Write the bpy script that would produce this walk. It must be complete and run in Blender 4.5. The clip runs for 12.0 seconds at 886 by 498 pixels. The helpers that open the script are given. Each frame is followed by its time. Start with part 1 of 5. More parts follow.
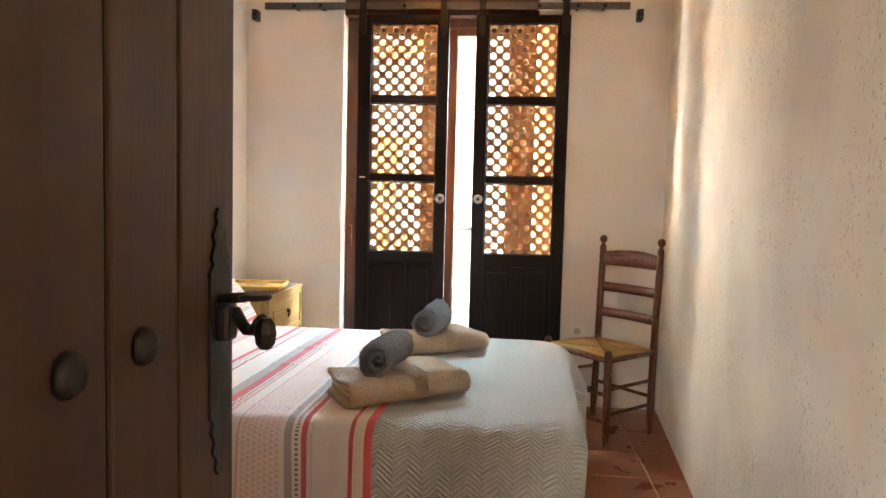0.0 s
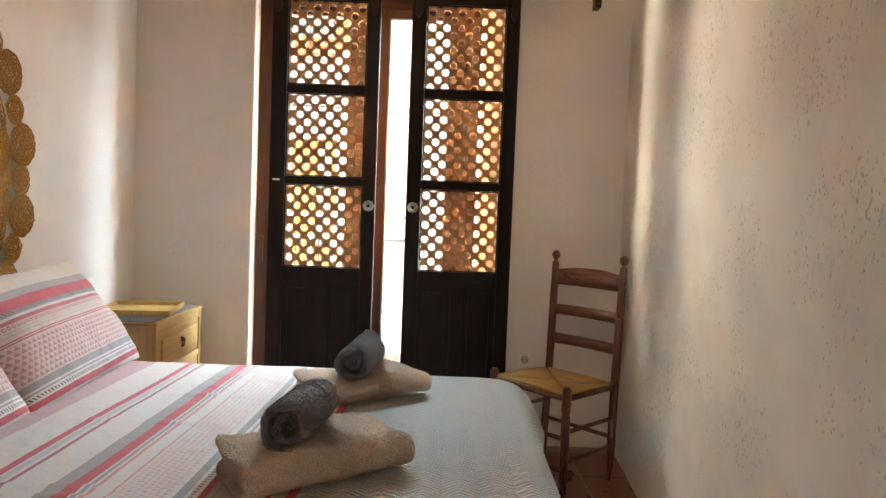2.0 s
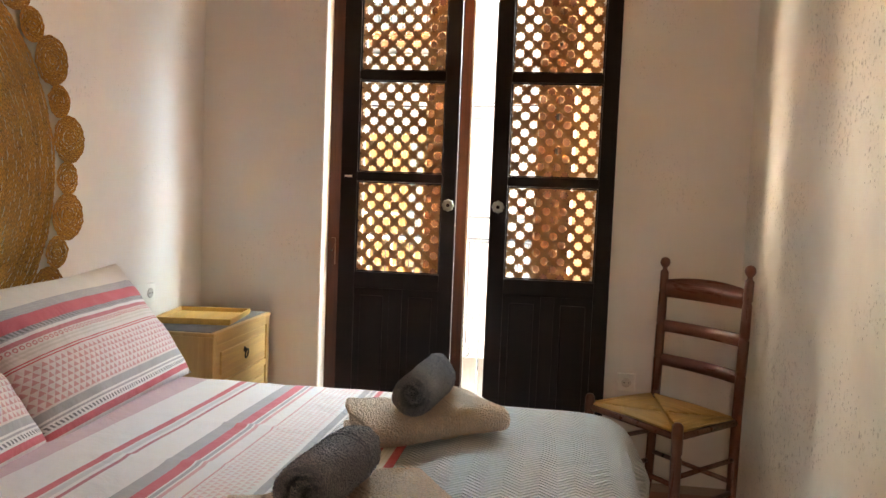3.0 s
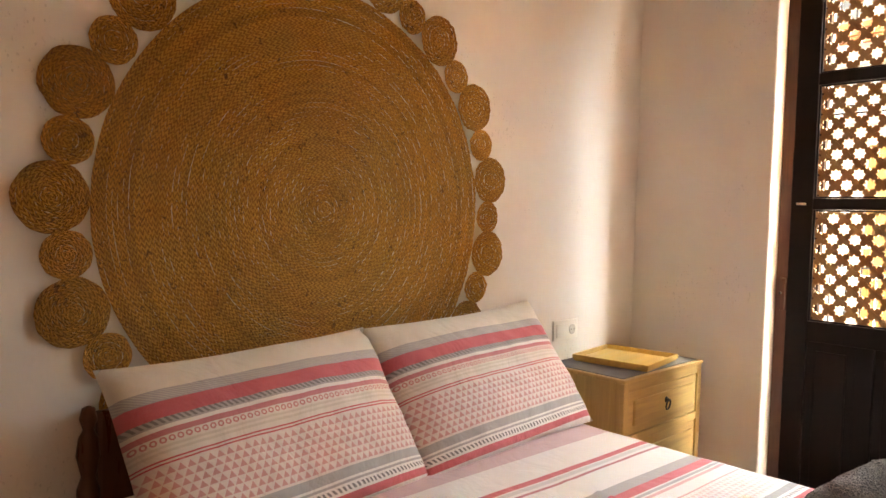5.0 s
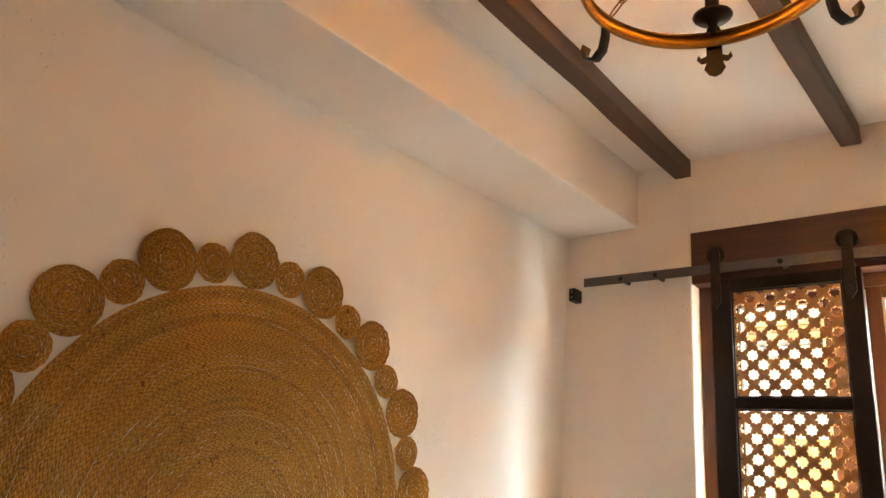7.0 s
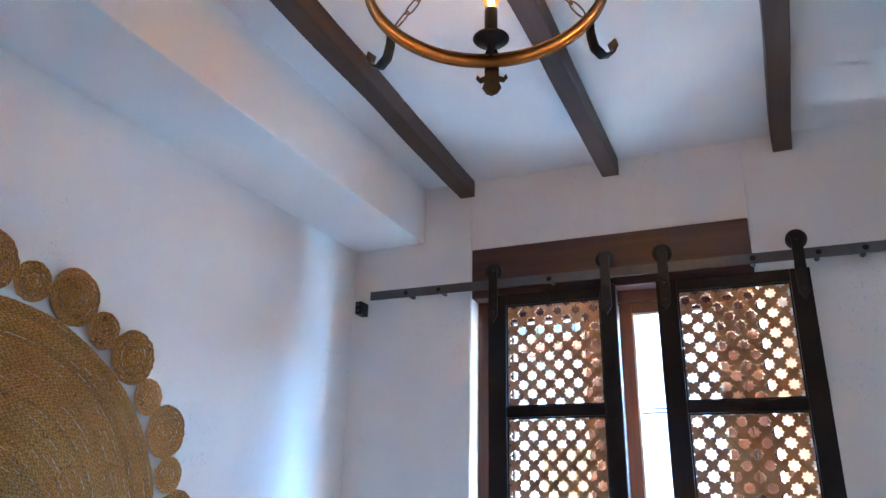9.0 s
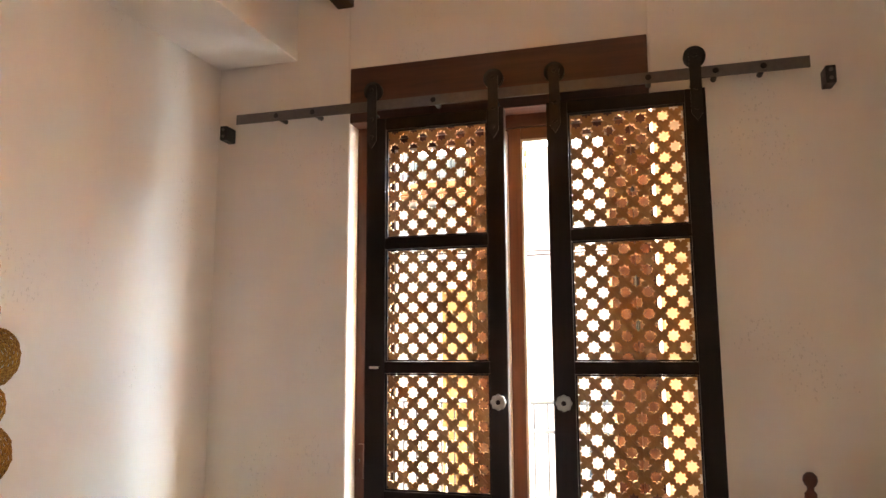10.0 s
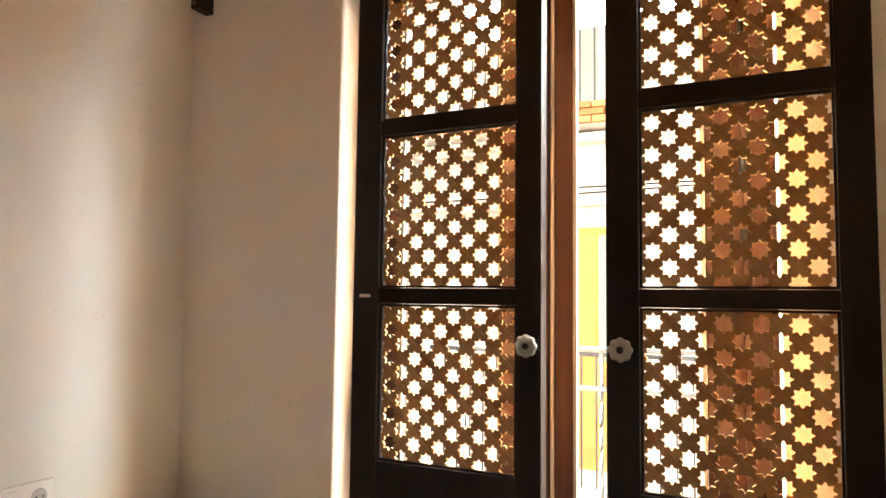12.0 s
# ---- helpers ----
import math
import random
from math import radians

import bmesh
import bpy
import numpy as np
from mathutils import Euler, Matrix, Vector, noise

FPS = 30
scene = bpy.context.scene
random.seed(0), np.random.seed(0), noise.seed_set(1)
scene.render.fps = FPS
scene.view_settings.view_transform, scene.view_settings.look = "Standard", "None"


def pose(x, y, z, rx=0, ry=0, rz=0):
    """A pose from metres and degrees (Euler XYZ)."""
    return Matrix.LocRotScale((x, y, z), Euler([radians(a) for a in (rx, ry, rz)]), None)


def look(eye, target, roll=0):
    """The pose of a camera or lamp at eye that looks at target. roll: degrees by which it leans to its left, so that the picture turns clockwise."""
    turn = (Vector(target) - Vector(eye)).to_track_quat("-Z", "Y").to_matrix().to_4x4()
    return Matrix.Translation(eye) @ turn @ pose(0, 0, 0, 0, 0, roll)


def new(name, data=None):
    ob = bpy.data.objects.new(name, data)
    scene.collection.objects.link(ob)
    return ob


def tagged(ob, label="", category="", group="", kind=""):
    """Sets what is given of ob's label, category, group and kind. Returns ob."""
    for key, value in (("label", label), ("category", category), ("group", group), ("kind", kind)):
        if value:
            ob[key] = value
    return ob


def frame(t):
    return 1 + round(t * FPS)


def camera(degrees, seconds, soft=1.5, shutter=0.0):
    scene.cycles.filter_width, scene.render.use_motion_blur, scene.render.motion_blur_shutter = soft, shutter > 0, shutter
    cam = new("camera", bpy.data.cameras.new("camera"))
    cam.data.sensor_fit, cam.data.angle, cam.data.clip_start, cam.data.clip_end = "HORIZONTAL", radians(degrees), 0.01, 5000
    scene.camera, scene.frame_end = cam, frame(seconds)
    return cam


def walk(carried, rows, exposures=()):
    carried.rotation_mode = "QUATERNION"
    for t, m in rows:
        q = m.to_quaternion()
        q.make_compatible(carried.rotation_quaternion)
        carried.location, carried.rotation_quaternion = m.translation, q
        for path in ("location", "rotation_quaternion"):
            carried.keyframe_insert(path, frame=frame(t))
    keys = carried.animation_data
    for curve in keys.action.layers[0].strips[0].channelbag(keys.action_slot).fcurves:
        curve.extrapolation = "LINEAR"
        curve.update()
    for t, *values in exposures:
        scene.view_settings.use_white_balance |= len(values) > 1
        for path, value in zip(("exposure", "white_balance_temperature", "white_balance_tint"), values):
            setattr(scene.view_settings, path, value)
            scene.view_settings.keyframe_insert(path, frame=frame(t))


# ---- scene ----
import itertools
cam = camera(64.5, 12.0)
PATH = [
    (0, (1.616, -4.258, 1.217), (1.435, -2.271, 1.079), 1.4),
    (0.5, (1.565, -4.129, 1.212), (1.568, -2.133, 1.082), 1.8),
    (1, (1.547, -3.959, 1.211), (1.63, -1.965, 1.086), 2.1),
    (1.5, (1.539, -3.842, 1.208), (1.616, -1.847, 1.091), 2.3),
    (2, (1.529, -3.677, 1.206), (1.568, -1.68, 1.104), 2.2),
    (2.5, (1.541, -3.494, 1.217), (1.493, -1.498, 1.11), 2.1),
    (2.7, (1.556, -3.4, 1.215), (1.447, -1.406, 1.103), 2.1),
    (4.3, (1.706, -2.961, 1.281), (0.625, -1.283, 1.15), 1.8),
    (4.5, (1.698, -2.946, 1.272), (0.508, -1.343, 1.153), 1.3),
    (5, (1.725, -2.903, 1.279), (0.284, -1.52, 1.176), 1.4),
    (5.5, (1.715, -2.907, 1.296), (0.145, -1.669, 1.255), 1.6),
    (6, (1.696, -2.898, 1.337), (0.143, -1.643, 1.463), 2.4),
    (6.5, (1.654, -2.907, 1.413), (0.246, -1.533, 1.768), 3.8),
    (7, (1.643, -2.914, 1.476), (0.412, -1.456, 2.075), 4.7),
    (7.2, (1.657, -2.907, 1.482), (0.489, -1.442, 2.181), 4.4),
    (8.8, (1.637, -2.899, 1.472), (0.883, -1.224, 2.263), 2.1),
    (9, (1.664, -2.849, 1.458), (0.926, -1.119, 2.138), 1.3),
    (9.5, (1.695, -2.713, 1.433), (1.043, -0.874, 1.871), 0.1),
    (10, (1.7, -2.559, 1.423), (1.166, -0.651, 1.697), -0.3),
    (10.5, (1.768, -2.375, 1.39), (1.282, -0.447, 1.606), -0.1),
    (11, (1.84, -2.218, 1.365), (1.312, -0.299, 1.56), 0.2),
    (11.5, (1.823, -1.973, 1.337), (1.153, -0.097, 1.51), 0.5),
    (12, (1.783, -1.725, 1.338), (0.901, 0.065, 1.481), 0.7),
]
EXPOSURES = [(0.0, 2.6, 8000, 17), (0.5, 2.40, 8000, 17), (1.5, 2.15, 8000, 18), (2.7, 1.8, 8400, 19), (4.3, 1.85, 10200, 28), (5.0, 2.0, 10800, 28), (6.0, 2.45, 10600, 24), (7.2, 2.2, 9300, 20), (8.8, 2.1, 4500, 8), (9.2, 2.2, 5000, 10), (9.5, 2.1, 5900, 12), (10.0, 1.85, 8700, 23), (11.0, 1.7, 10800, 30), (12.0, 1.5, 10500, 25)]
walk(cam, [(t, look(eye, target, roll)) for t, eye, target, roll in PATH], EXPOSURES)

# ---- light: sky, one sun on the house across the street ----
SUN_UP, SUN_FROM = 52.0, 146.0
world = bpy.data.worlds.new("world")
scene.world = world
world.use_nodes = True
_sky = world.node_tree.nodes.new("ShaderNodeTexSky")
_sky.sky_type, _sky.sun_disc = "NISHITA", False
_sky.sun_elevation, _sky.sun_rotation = radians(SUN_UP), radians(SUN_FROM)
_bg = world.node_tree.nodes["Background"]
_bg.inputs["Strength"].default_value = 0.15
world.node_tree.links.new(_sky.outputs["Color"], _bg.inputs["Color"])
sun = new("sun", bpy.data.lights.new("sun", "SUN"))
sun.data.energy, sun.data.angle, sun.data.color = 1.8, radians(0.5), (1.0, 0.93, 0.82)
_az, _el = radians(SUN_FROM), radians(SUN_UP)
sun.matrix_world = look((0, 0, 9), (-math.sin(_az) * math.cos(_el), -math.cos(_az) * math.cos(_el), 9 - math.sin(_el)))

# area lamps added out of view, outside the openings: one for either end of the street and one for the sky above it
# stand in for the sky's light; the passage one is fill at an invented window
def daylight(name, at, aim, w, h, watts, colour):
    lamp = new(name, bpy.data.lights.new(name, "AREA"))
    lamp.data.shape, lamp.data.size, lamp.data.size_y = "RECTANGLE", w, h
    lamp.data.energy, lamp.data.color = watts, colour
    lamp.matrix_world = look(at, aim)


daylight("street_daylight_west", (0.22, 0.57, 1.25), (1.84, -0.60, 1.25), 0.42, 2.3, 270.0, (1.0, 0.98, 0.87))
daylight("street_daylight_east", (2.05, 0.57, 1.25), (0.0, -0.30, 1.25), 0.44, 2.3, 5.5, (0.52, 0.82, 1.0))
daylight("strip_of_sky", (1.60, 0.85, 2.75), (1.55, -1.2, 0.6), 2.2, 0.75, 340.0, (0.46, 0.76, 1.0))
# added fill lamp; the unseen passage window it stands in is invented
daylight("passage_fill", (0.75, -6.12, 1.65), (1.6, 0.0, 1.45), 0.95, 1.5, 16.0, (1.0, 0.82, 0.66))


# ---- materials ----
class Nodes:
    """A small hand for writing node materials."""

    def __init__(self, name, rough=0.6, metal=0.0):
        self.mat = bpy.data.materials.new(name)
        self.mat.use_nodes = True
        self.tree = self.mat.node_tree
        self.bsdf = self.tree.nodes["Principled BSDF"]
        self.bsdf.inputs["Roughness"].default_value = rough
        self.bsdf.inputs["Metallic"].default_value = metal

    def put(self, socket, value):
        if hasattr(value, "is_output"):
            self.tree.links.new(value, socket)
        elif isinstance(value, (tuple, list)):
            socket.default_value = (*value, 1.0) if len(value) == 3 and socket.type == "RGBA" else value
        elif value is not None:
            socket.default_value = value

    def coord(self, kind="Object"):
        return self.tree.nodes.new("ShaderNodeTexCoord").outputs[kind]

    def place(self):
        return self.tree.nodes.new("ShaderNodeNewGeometry").outputs["Position"]

    def rand(self):
        return self.tree.nodes.new("ShaderNodeObjectInfo").outputs["Random"]

    def mapping(self, v, scale=(1, 1, 1), rot=(0, 0, 0), loc=(0, 0, 0)):
        n = self.tree.nodes.new("ShaderNodeMapping")
        self.put(n.inputs["Vector"], v)
        n.inputs["Scale"].default_value, n.inputs["Rotation"].default_value, n.inputs["Location"].default_value = scale, rot, loc
        return n.outputs[0]

    def noise(self, v, scale, detail=4.0, rough=0.55, warp=0.0):
        n = self.tree.nodes.new("ShaderNodeTexNoise")
        self.put(n.inputs["Vector"], v)
        n.inputs["Scale"].default_value, n.inputs["Detail"].default_value = scale, detail
        n.inputs["Roughness"].default_value, n.inputs["Distortion"].default_value = rough, warp
        return n.outputs["Fac"]

    def cells(self, v, scale, feature="F1", out="Distance", rand=1.0):
        n = self.tree.nodes.new("ShaderNodeTexVoronoi")
        n.feature = feature
        self.put(n.inputs["Vector"], v)
        n.inputs["Scale"].default_value, n.inputs["Randomness"].default_value = scale, rand
        return n.outputs[out]

    def math(self, op, a, b=None, c=None):
        n = self.tree.nodes.new("ShaderNodeMath")
        n.operation = op
        for i, value in enumerate((a, b, c)):
            self.put(n.inputs[i], value)
        return n.outputs[0]

    def xyz(self, v):
        n = self.tree.nodes.new("ShaderNodeSeparateXYZ")
        self.put(n.inputs[0], v)
        return n.outputs

    def ramp(self, fac, stops, mode="LINEAR"):
        n = self.tree.nodes.new("ShaderNodeValToRGB")
        n.color_ramp.interpolation = mode
        el = n.color_ramp.elements
        while len(el) < len(stops):
            el.new(1.0)
        for e, (at, col) in zip(el, stops):
            e.position = at
            e.color = (*col, 1.0) if isinstance(col, tuple) else (col, col, col, 1.0)
        self.put(n.inputs[0], fac)
        return n.outputs["Color"]

    def mix(self, fac, a, b, how="MIX"):
        n = self.tree.nodes.new("ShaderNodeMix")
        n.data_type, n.blend_type = "RGBA", how
        self.put(n.inputs["Factor"], fac)
        self.put(n.inputs[6], a)
        self.put(n.inputs[7], b)
        return n.outputs[2]

    def bump(self, height, strength=0.3, distance=0.01, chain=None):
        n = self.tree.nodes.new("ShaderNodeBump")
        n.inputs["Strength"].default_value, n.inputs["Distance"].default_value = strength, distance
        self.put(n.inputs["Height"], height)
        if chain is not None:
            self.put(n.inputs["Normal"], chain)
        return n.outputs[0]

    def done(self, colour=None, normal=None, rough=None, **other):
        self.put(self.bsdf.inputs["Base Color"], colour)
        self.put(self.bsdf.inputs["Roughness"], rough)
        self.put(self.bsdf.inputs["Normal"], normal)
        for key, value in other.items():
            self.put(self.bsdf.inputs[key.replace("_", " ")], value)
        return self.mat


def plaster(name, colour, pits=0.5, stain=0.1):
    m = Nodes(name, 0.85)
    p = m.place()
    broad, fine = m.noise(p, 2.2, 5), m.noise(p, 26, 5)
    trowel = m.noise(m.mapping(p, (1, 1, 0.35)), 7, 3, 0.5, 0.8)
    dark = tuple(c * (1 - stain) for c in colour)
    base = m.mix(m.ramp(broad, ((0.35, 0.0), (0.7, 1.0))), dark, colour)
    where = m.noise(p, 2.6, 3, 0.6)
    spots = m.cells(m.mapping(p, (1, 1, 0.6)), 70)
    hole = m.math("MULTIPLY", m.math("LESS_THAN", spots, 0.15), m.math("GREATER_THAN", where, 0.64 - 0.12 * pits))
    torn = m.math("MULTIPLY", m.ramp(m.noise(m.mapping(p, (1, 1, 0.6)), 85, 3, 0.7), ((0.60, 0.0), (0.66, 1.0))), m.ramp(where, ((0.60 - 0.08 * pits, 0.0), (0.68 - 0.08 * pits, 1.0))))
    gone = m.math("MAXIMUM", hole, torn)
    colour_out = m.mix(m.math("MULTIPLY", gone, 0.7 * pits), base, tuple(c * 0.45 for c in colour))
    n1 = m.bump(trowel, 0.25, 0.012)
    n2 = m.bump(fine, 0.18, 0.004, n1)
    n3 = m.bump(m.math("SUBTRACT", 1.0, gone), 0.6 * pits + 0.05, 0.006, n2)
    return m.done(colour_out, n3)


def wood(name, light, dark, axis="z", rough=0.45, grain=1.0, knots=0.0, metal=0.0, coat=0.0, gloss=0.5):
    m = Nodes(name, rough)
    p = m.coord()
    stretch = {"x": (0.06, 1, 1), "y": (1, 0.06, 1), "z": (1, 1, 0.06)}[axis]
    off = m.tree.nodes.new("ShaderNodeVectorMath")
    off.operation = "ADD"
    m.put(off.inputs[0], p)
    m.put(off.inputs[1], m.math("MULTIPLY", m.rand(), 9.0))
    q = m.mapping(off.outputs[0], stretch)
    fibre = m.noise(q, 55, 6, 0.65, 0.6)
    rings = m.noise(q, 13, 3, 0.5, 1.5)
    f = m.math("ADD", m.math("MULTIPLY", fibre, 0.55), m.math("MULTIPLY", rings, 0.45))
    col = m.ramp(f, ((0.36, dark), (0.62, light)))
    if knots:
        k = m.cells(m.mapping(off.outputs[0], tuple(0.25 + 0.75 * c for c in stretch)), 4.5)
        col = m.mix(m.math("MULTIPLY", m.ramp(k, ((0.04, 1.0), (0.13, 0.0))), knots), col, tuple(c * 0.4 for c in dark))
    return m.done(col, m.bump(f, 0.22 * grain, 0.003), m.ramp(fibre, ((0.3, rough - 0.08), (0.7, rough + 0.12))), Coat_Weight=coat, Specular_IOR_Level=gloss)


def plain(name, colour, rough=0.5, metal=0.0, wear=0.15, scale=40.0, bump=0.08):
    m = Nodes(name, rough, metal)
    p = m.coord()
    n = m.noise(p, scale, 4)
    return m.done(m.mix(n, tuple(c * (1 - wear) for c in colour), tuple(min(1.0, c * (1 + wear)) for c in colour)), m.bump(n, bump, 0.003),
                  m.ramp(m.noise(p, scale * 0.3, 3), ((0.3, max(0.02, rough - 0.08)), (0.7, min(1.0, rough + 0.1)))))


def terry(name, colour):
    m = Nodes(name, 0.95)
    p = m.coord()
    loops = m.cells(p, 210)
    fuzz = m.noise(p, 420, 3, 0.7)
    clump = m.noise(p, 48, 5, 0.65)
    h = m.math("ADD", m.math("MULTIPLY", loops, 0.8), m.math("ADD", m.math("MULTIPLY", fuzz, 0.6), m.math("MULTIPLY", clump, 0.6)))
    col = m.mix(m.ramp(m.math("ADD", m.math("MULTIPLY", loops, 0.6), m.math("MULTIPLY", clump, 0.6)), ((0.3, 0.0), (0.75, 1.0))), tuple(k * 0.78 for k in colour), tuple(min(1.0, k * 1.15) for k in colour))
    return m.done(col, m.bump(h, 1.0, 0.010), Sheen_Weight=0.5)


def stripes(m, v, lo, hi, bands):
    """Bands of colour along v, from lo to hi: rows of (start, colour)."""
    t = m.math("DIVIDE", m.math("SUBTRACT", v, lo), hi - lo)
    return m.ramp(t, [((a - lo) / (hi - lo), c) for a, c in bands], "CONSTANT")


WHITE, RED, PINK, GREY, INK, CREAM = (0.74, 0.70, 0.68), (0.60, 0.075, 0.10), (0.66, 0.33, 0.33), (0.36, 0.34, 0.35), (0.16, 0.15, 0.16), (0.70, 0.64, 0.56)


def triangles(m, u, v, du, dv):
    """1 inside rows of small upright triangles."""
    row = m.math("FLOOR", m.math("DIVIDE", v, dv))
    shift = m.math("MULTIPLY", m.math("MODULO", row, 2.0), 0.5)
    fu = m.math("ABSOLUTE", m.math("SUBTRACT", m.math("FRACT", m.math("ADD", m.math("DIVIDE", u, du), shift)), 0.5))
    fv = m.math("FRACT", m.math("DIVIDE", v, dv))
    return m.math("MULTIPLY", m.math("LESS_THAN", fu, m.math("MULTIPLY", m.math("SUBTRACT", 0.88, fv), 0.5)), m.math("LESS_THAN", fv, 0.86))


def band(m, v, a, b):
    return m.math("MULTIPLY", m.math("GREATER_THAN", v, a), m.math("LESS_THAN", v, b))


def cloth_finish(m, col, p):
    weave = m.noise(p, 420, 2)
    crease = m.noise(p, 7, 4, 0.6, 0.7)
    col = m.mix(m.math("MULTIPLY", weave, 0.22), col, (0.55, 0.5, 0.48))
    return m.done(col, m.bump(crease, 0.55, 0.02, m.bump(weave, 0.25, 0.001)), Sheen_Weight=0.15)


def bedspread():
    m = Nodes("striped_cotton", 0.9)
    p = m.place()
    x, y, z = m.xyz(p)
    x = m.math("SUBTRACT", x, m.math("MULTIPLY", m.math("ADD", y, 1.6), 0.035))
    MAUVE = (0.60, 0.40, 0.42)
    bands = [(0.0, WHITE), (0.378, MAUVE), (0.471, WHITE), (0.594, RED), (0.617, WHITE), (0.622, (0.55, 0.52, 0.53)), (0.637, WHITE), (0.647, (0.46, 0.12, 0.15)), (0.661, WHITE),
             (0.754, GREY), (0.788, RED), (0.825, WHITE), (0.828, GREY), (0.838, WHITE), (0.843, PINK), (0.856, WHITE), (0.886, PINK), (0.890, WHITE), (0.895, PINK), (0.898, WHITE),
             (1.029, GREY), (1.052, WHITE), (1.079, RED), (1.094, WHITE), (1.100, (0.62, 0.57, 0.52)), (1.104, WHITE), (1.110, (0.62, 0.57, 0.52)), (1.114, WHITE), (1.221, WHITE)]
    col = stripes(m, x, 0.0, 1.4, bands)
    edge = m.math("GREATER_THAN", x, 1.221)
    hem = stripes(m, x, 1.2, 1.3, [(1.2, WHITE), (1.221, RED), (1.233, CREAM), (1.240, (0.62, 0.55, 0.46)), (1.243, CREAM), (1.250, (0.62, 0.55, 0.46)), (1.253, CREAM), (1.263, (0.62, 0.05, 0.06))])
    col = m.mix(edge, col, hem)
    tri = m.math("MULTIPLY", triangles(m, m.math("ADD", y, z), x, 0.018, 0.016), band(m, x, 0.905, 1.020))
    col = m.mix(m.math("MULTIPLY", tri, 0.6), col, PINK)
    dash = m.math("MULTIPLY", m.math("GREATER_THAN", m.math("FRACT", m.math("MULTIPLY", m.math("ADD", y, z), 70.0)), 0.45), band(m, x, 1.064, 1.074))
    col = m.mix(dash, col, INK)
    return cloth_finish(m, col, p)


def pillow_cotton():
    m = Nodes("pillow_cotton", 0.9)
    p = m.coord()
    u, v, _ = m.xyz(p)
    t = m.math("DIVIDE", m.math("SUBTRACT", 0.235, v), 0.47)
    pale = (0.70, 0.62, 0.57)
    bands = [(0.0, CREAM), (0.19, GREY), (0.25, RED), (0.325, GREY), (0.36, WHITE), (0.38, (0.56, 0.16, 0.18)), (0.41, pale), (0.45, (0.60, 0.52, 0.46)), (0.462, pale), (0.475, (0.60, 0.52, 0.46)), (0.485, pale),
             (0.51, RED), (0.518, pale), (0.526, RED), (0.534, (0.72, 0.60, 0.57)), (0.80, GREY), (0.845, WHITE), (0.858, GREY), (0.868, WHITE), (0.915, RED), (0.955, WHITE)]
    col = m.ramp(t, bands, "CONSTANT")
    tri = m.math("MULTIPLY", triangles(m, u, m.math("ADD", v, 2.0), 0.020, 0.0165), band(m, t, 0.545, 0.795))
    col = m.mix(m.math("MULTIPLY", tri, 0.8), col, (0.58, 0.19, 0.20))
    saw = m.math("GREATER_THAN", m.math("FRACT", m.math("ADD", m.math("MULTIPLY", u, 75.0), m.math("MULTIPLY", v, 60.0))), 0.5)
    dash = m.math("MULTIPLY", saw, m.math("MAXIMUM", band(m, t, 0.328, 0.355), band(m, t, 0.882, 0.905)))
    col = m.mix(dash, col, INK)
    key = m.math("MULTIPLY", m.math("GREATER_THAN", m.math("PINGPONG", m.math("ADD", m.math("MULTIPLY", u, 80.0), m.math("MULTIPLY", v, 160.0)), 0.5), 0.3), band(m, t, 0.195, 0.245))
    col = m.mix(m.math("MULTIPLY", key, 0.45), col, (0.62, 0.58, 0.55))
    du = m.math("SUBTRACT", m.math("FRACT", m.math("DIVIDE", u, 0.017)), 0.5)
    dv = m.math("DIVIDE", m.math("SUBTRACT", t, 0.43), 0.036)
    ring = m.math("SQRT", m.math("ADD", m.math("MULTIPLY", du, du), m.math("MULTIPLY", dv, dv)))
    col = m.mix(m.math("MULTIPLY", band(m, ring, 0.2, 0.4), band(m, t, 0.412, 0.448)), col, (0.58, 0.19, 0.20))
    return cloth_finish(m, col, p)


def herringbone():
    m = Nodes("quilt_fabric", 0.82)
    p = m.place()
    x, y, z = m.xyz(p)
    x = m.math("SUBTRACT", x, m.math("MULTIPLY", m.math("ADD", y, 1.6), 0.035))
    along = m.math("ADD", y, z)
    zig = m.math("PINGPONG", m.math("ADD", x, 5.0), 0.042)
    line = m.math("ADD", along, m.math("MULTIPLY", zig, 0.85))
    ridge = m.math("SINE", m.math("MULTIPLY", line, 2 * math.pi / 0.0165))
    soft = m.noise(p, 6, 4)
    # stitch grooves darkened in the colour as well as the bump, ridges paler
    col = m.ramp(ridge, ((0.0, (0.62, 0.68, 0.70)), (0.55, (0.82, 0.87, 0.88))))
    col = m.mix(m.math("MULTIPLY", soft, 0.25), col, (0.64, 0.70, 0.72))
    return m.done(col, m.bump(soft, 0.2, 0.02, m.bump(ridge, 1.0, 0.006)), Sheen_Weight=0.2)


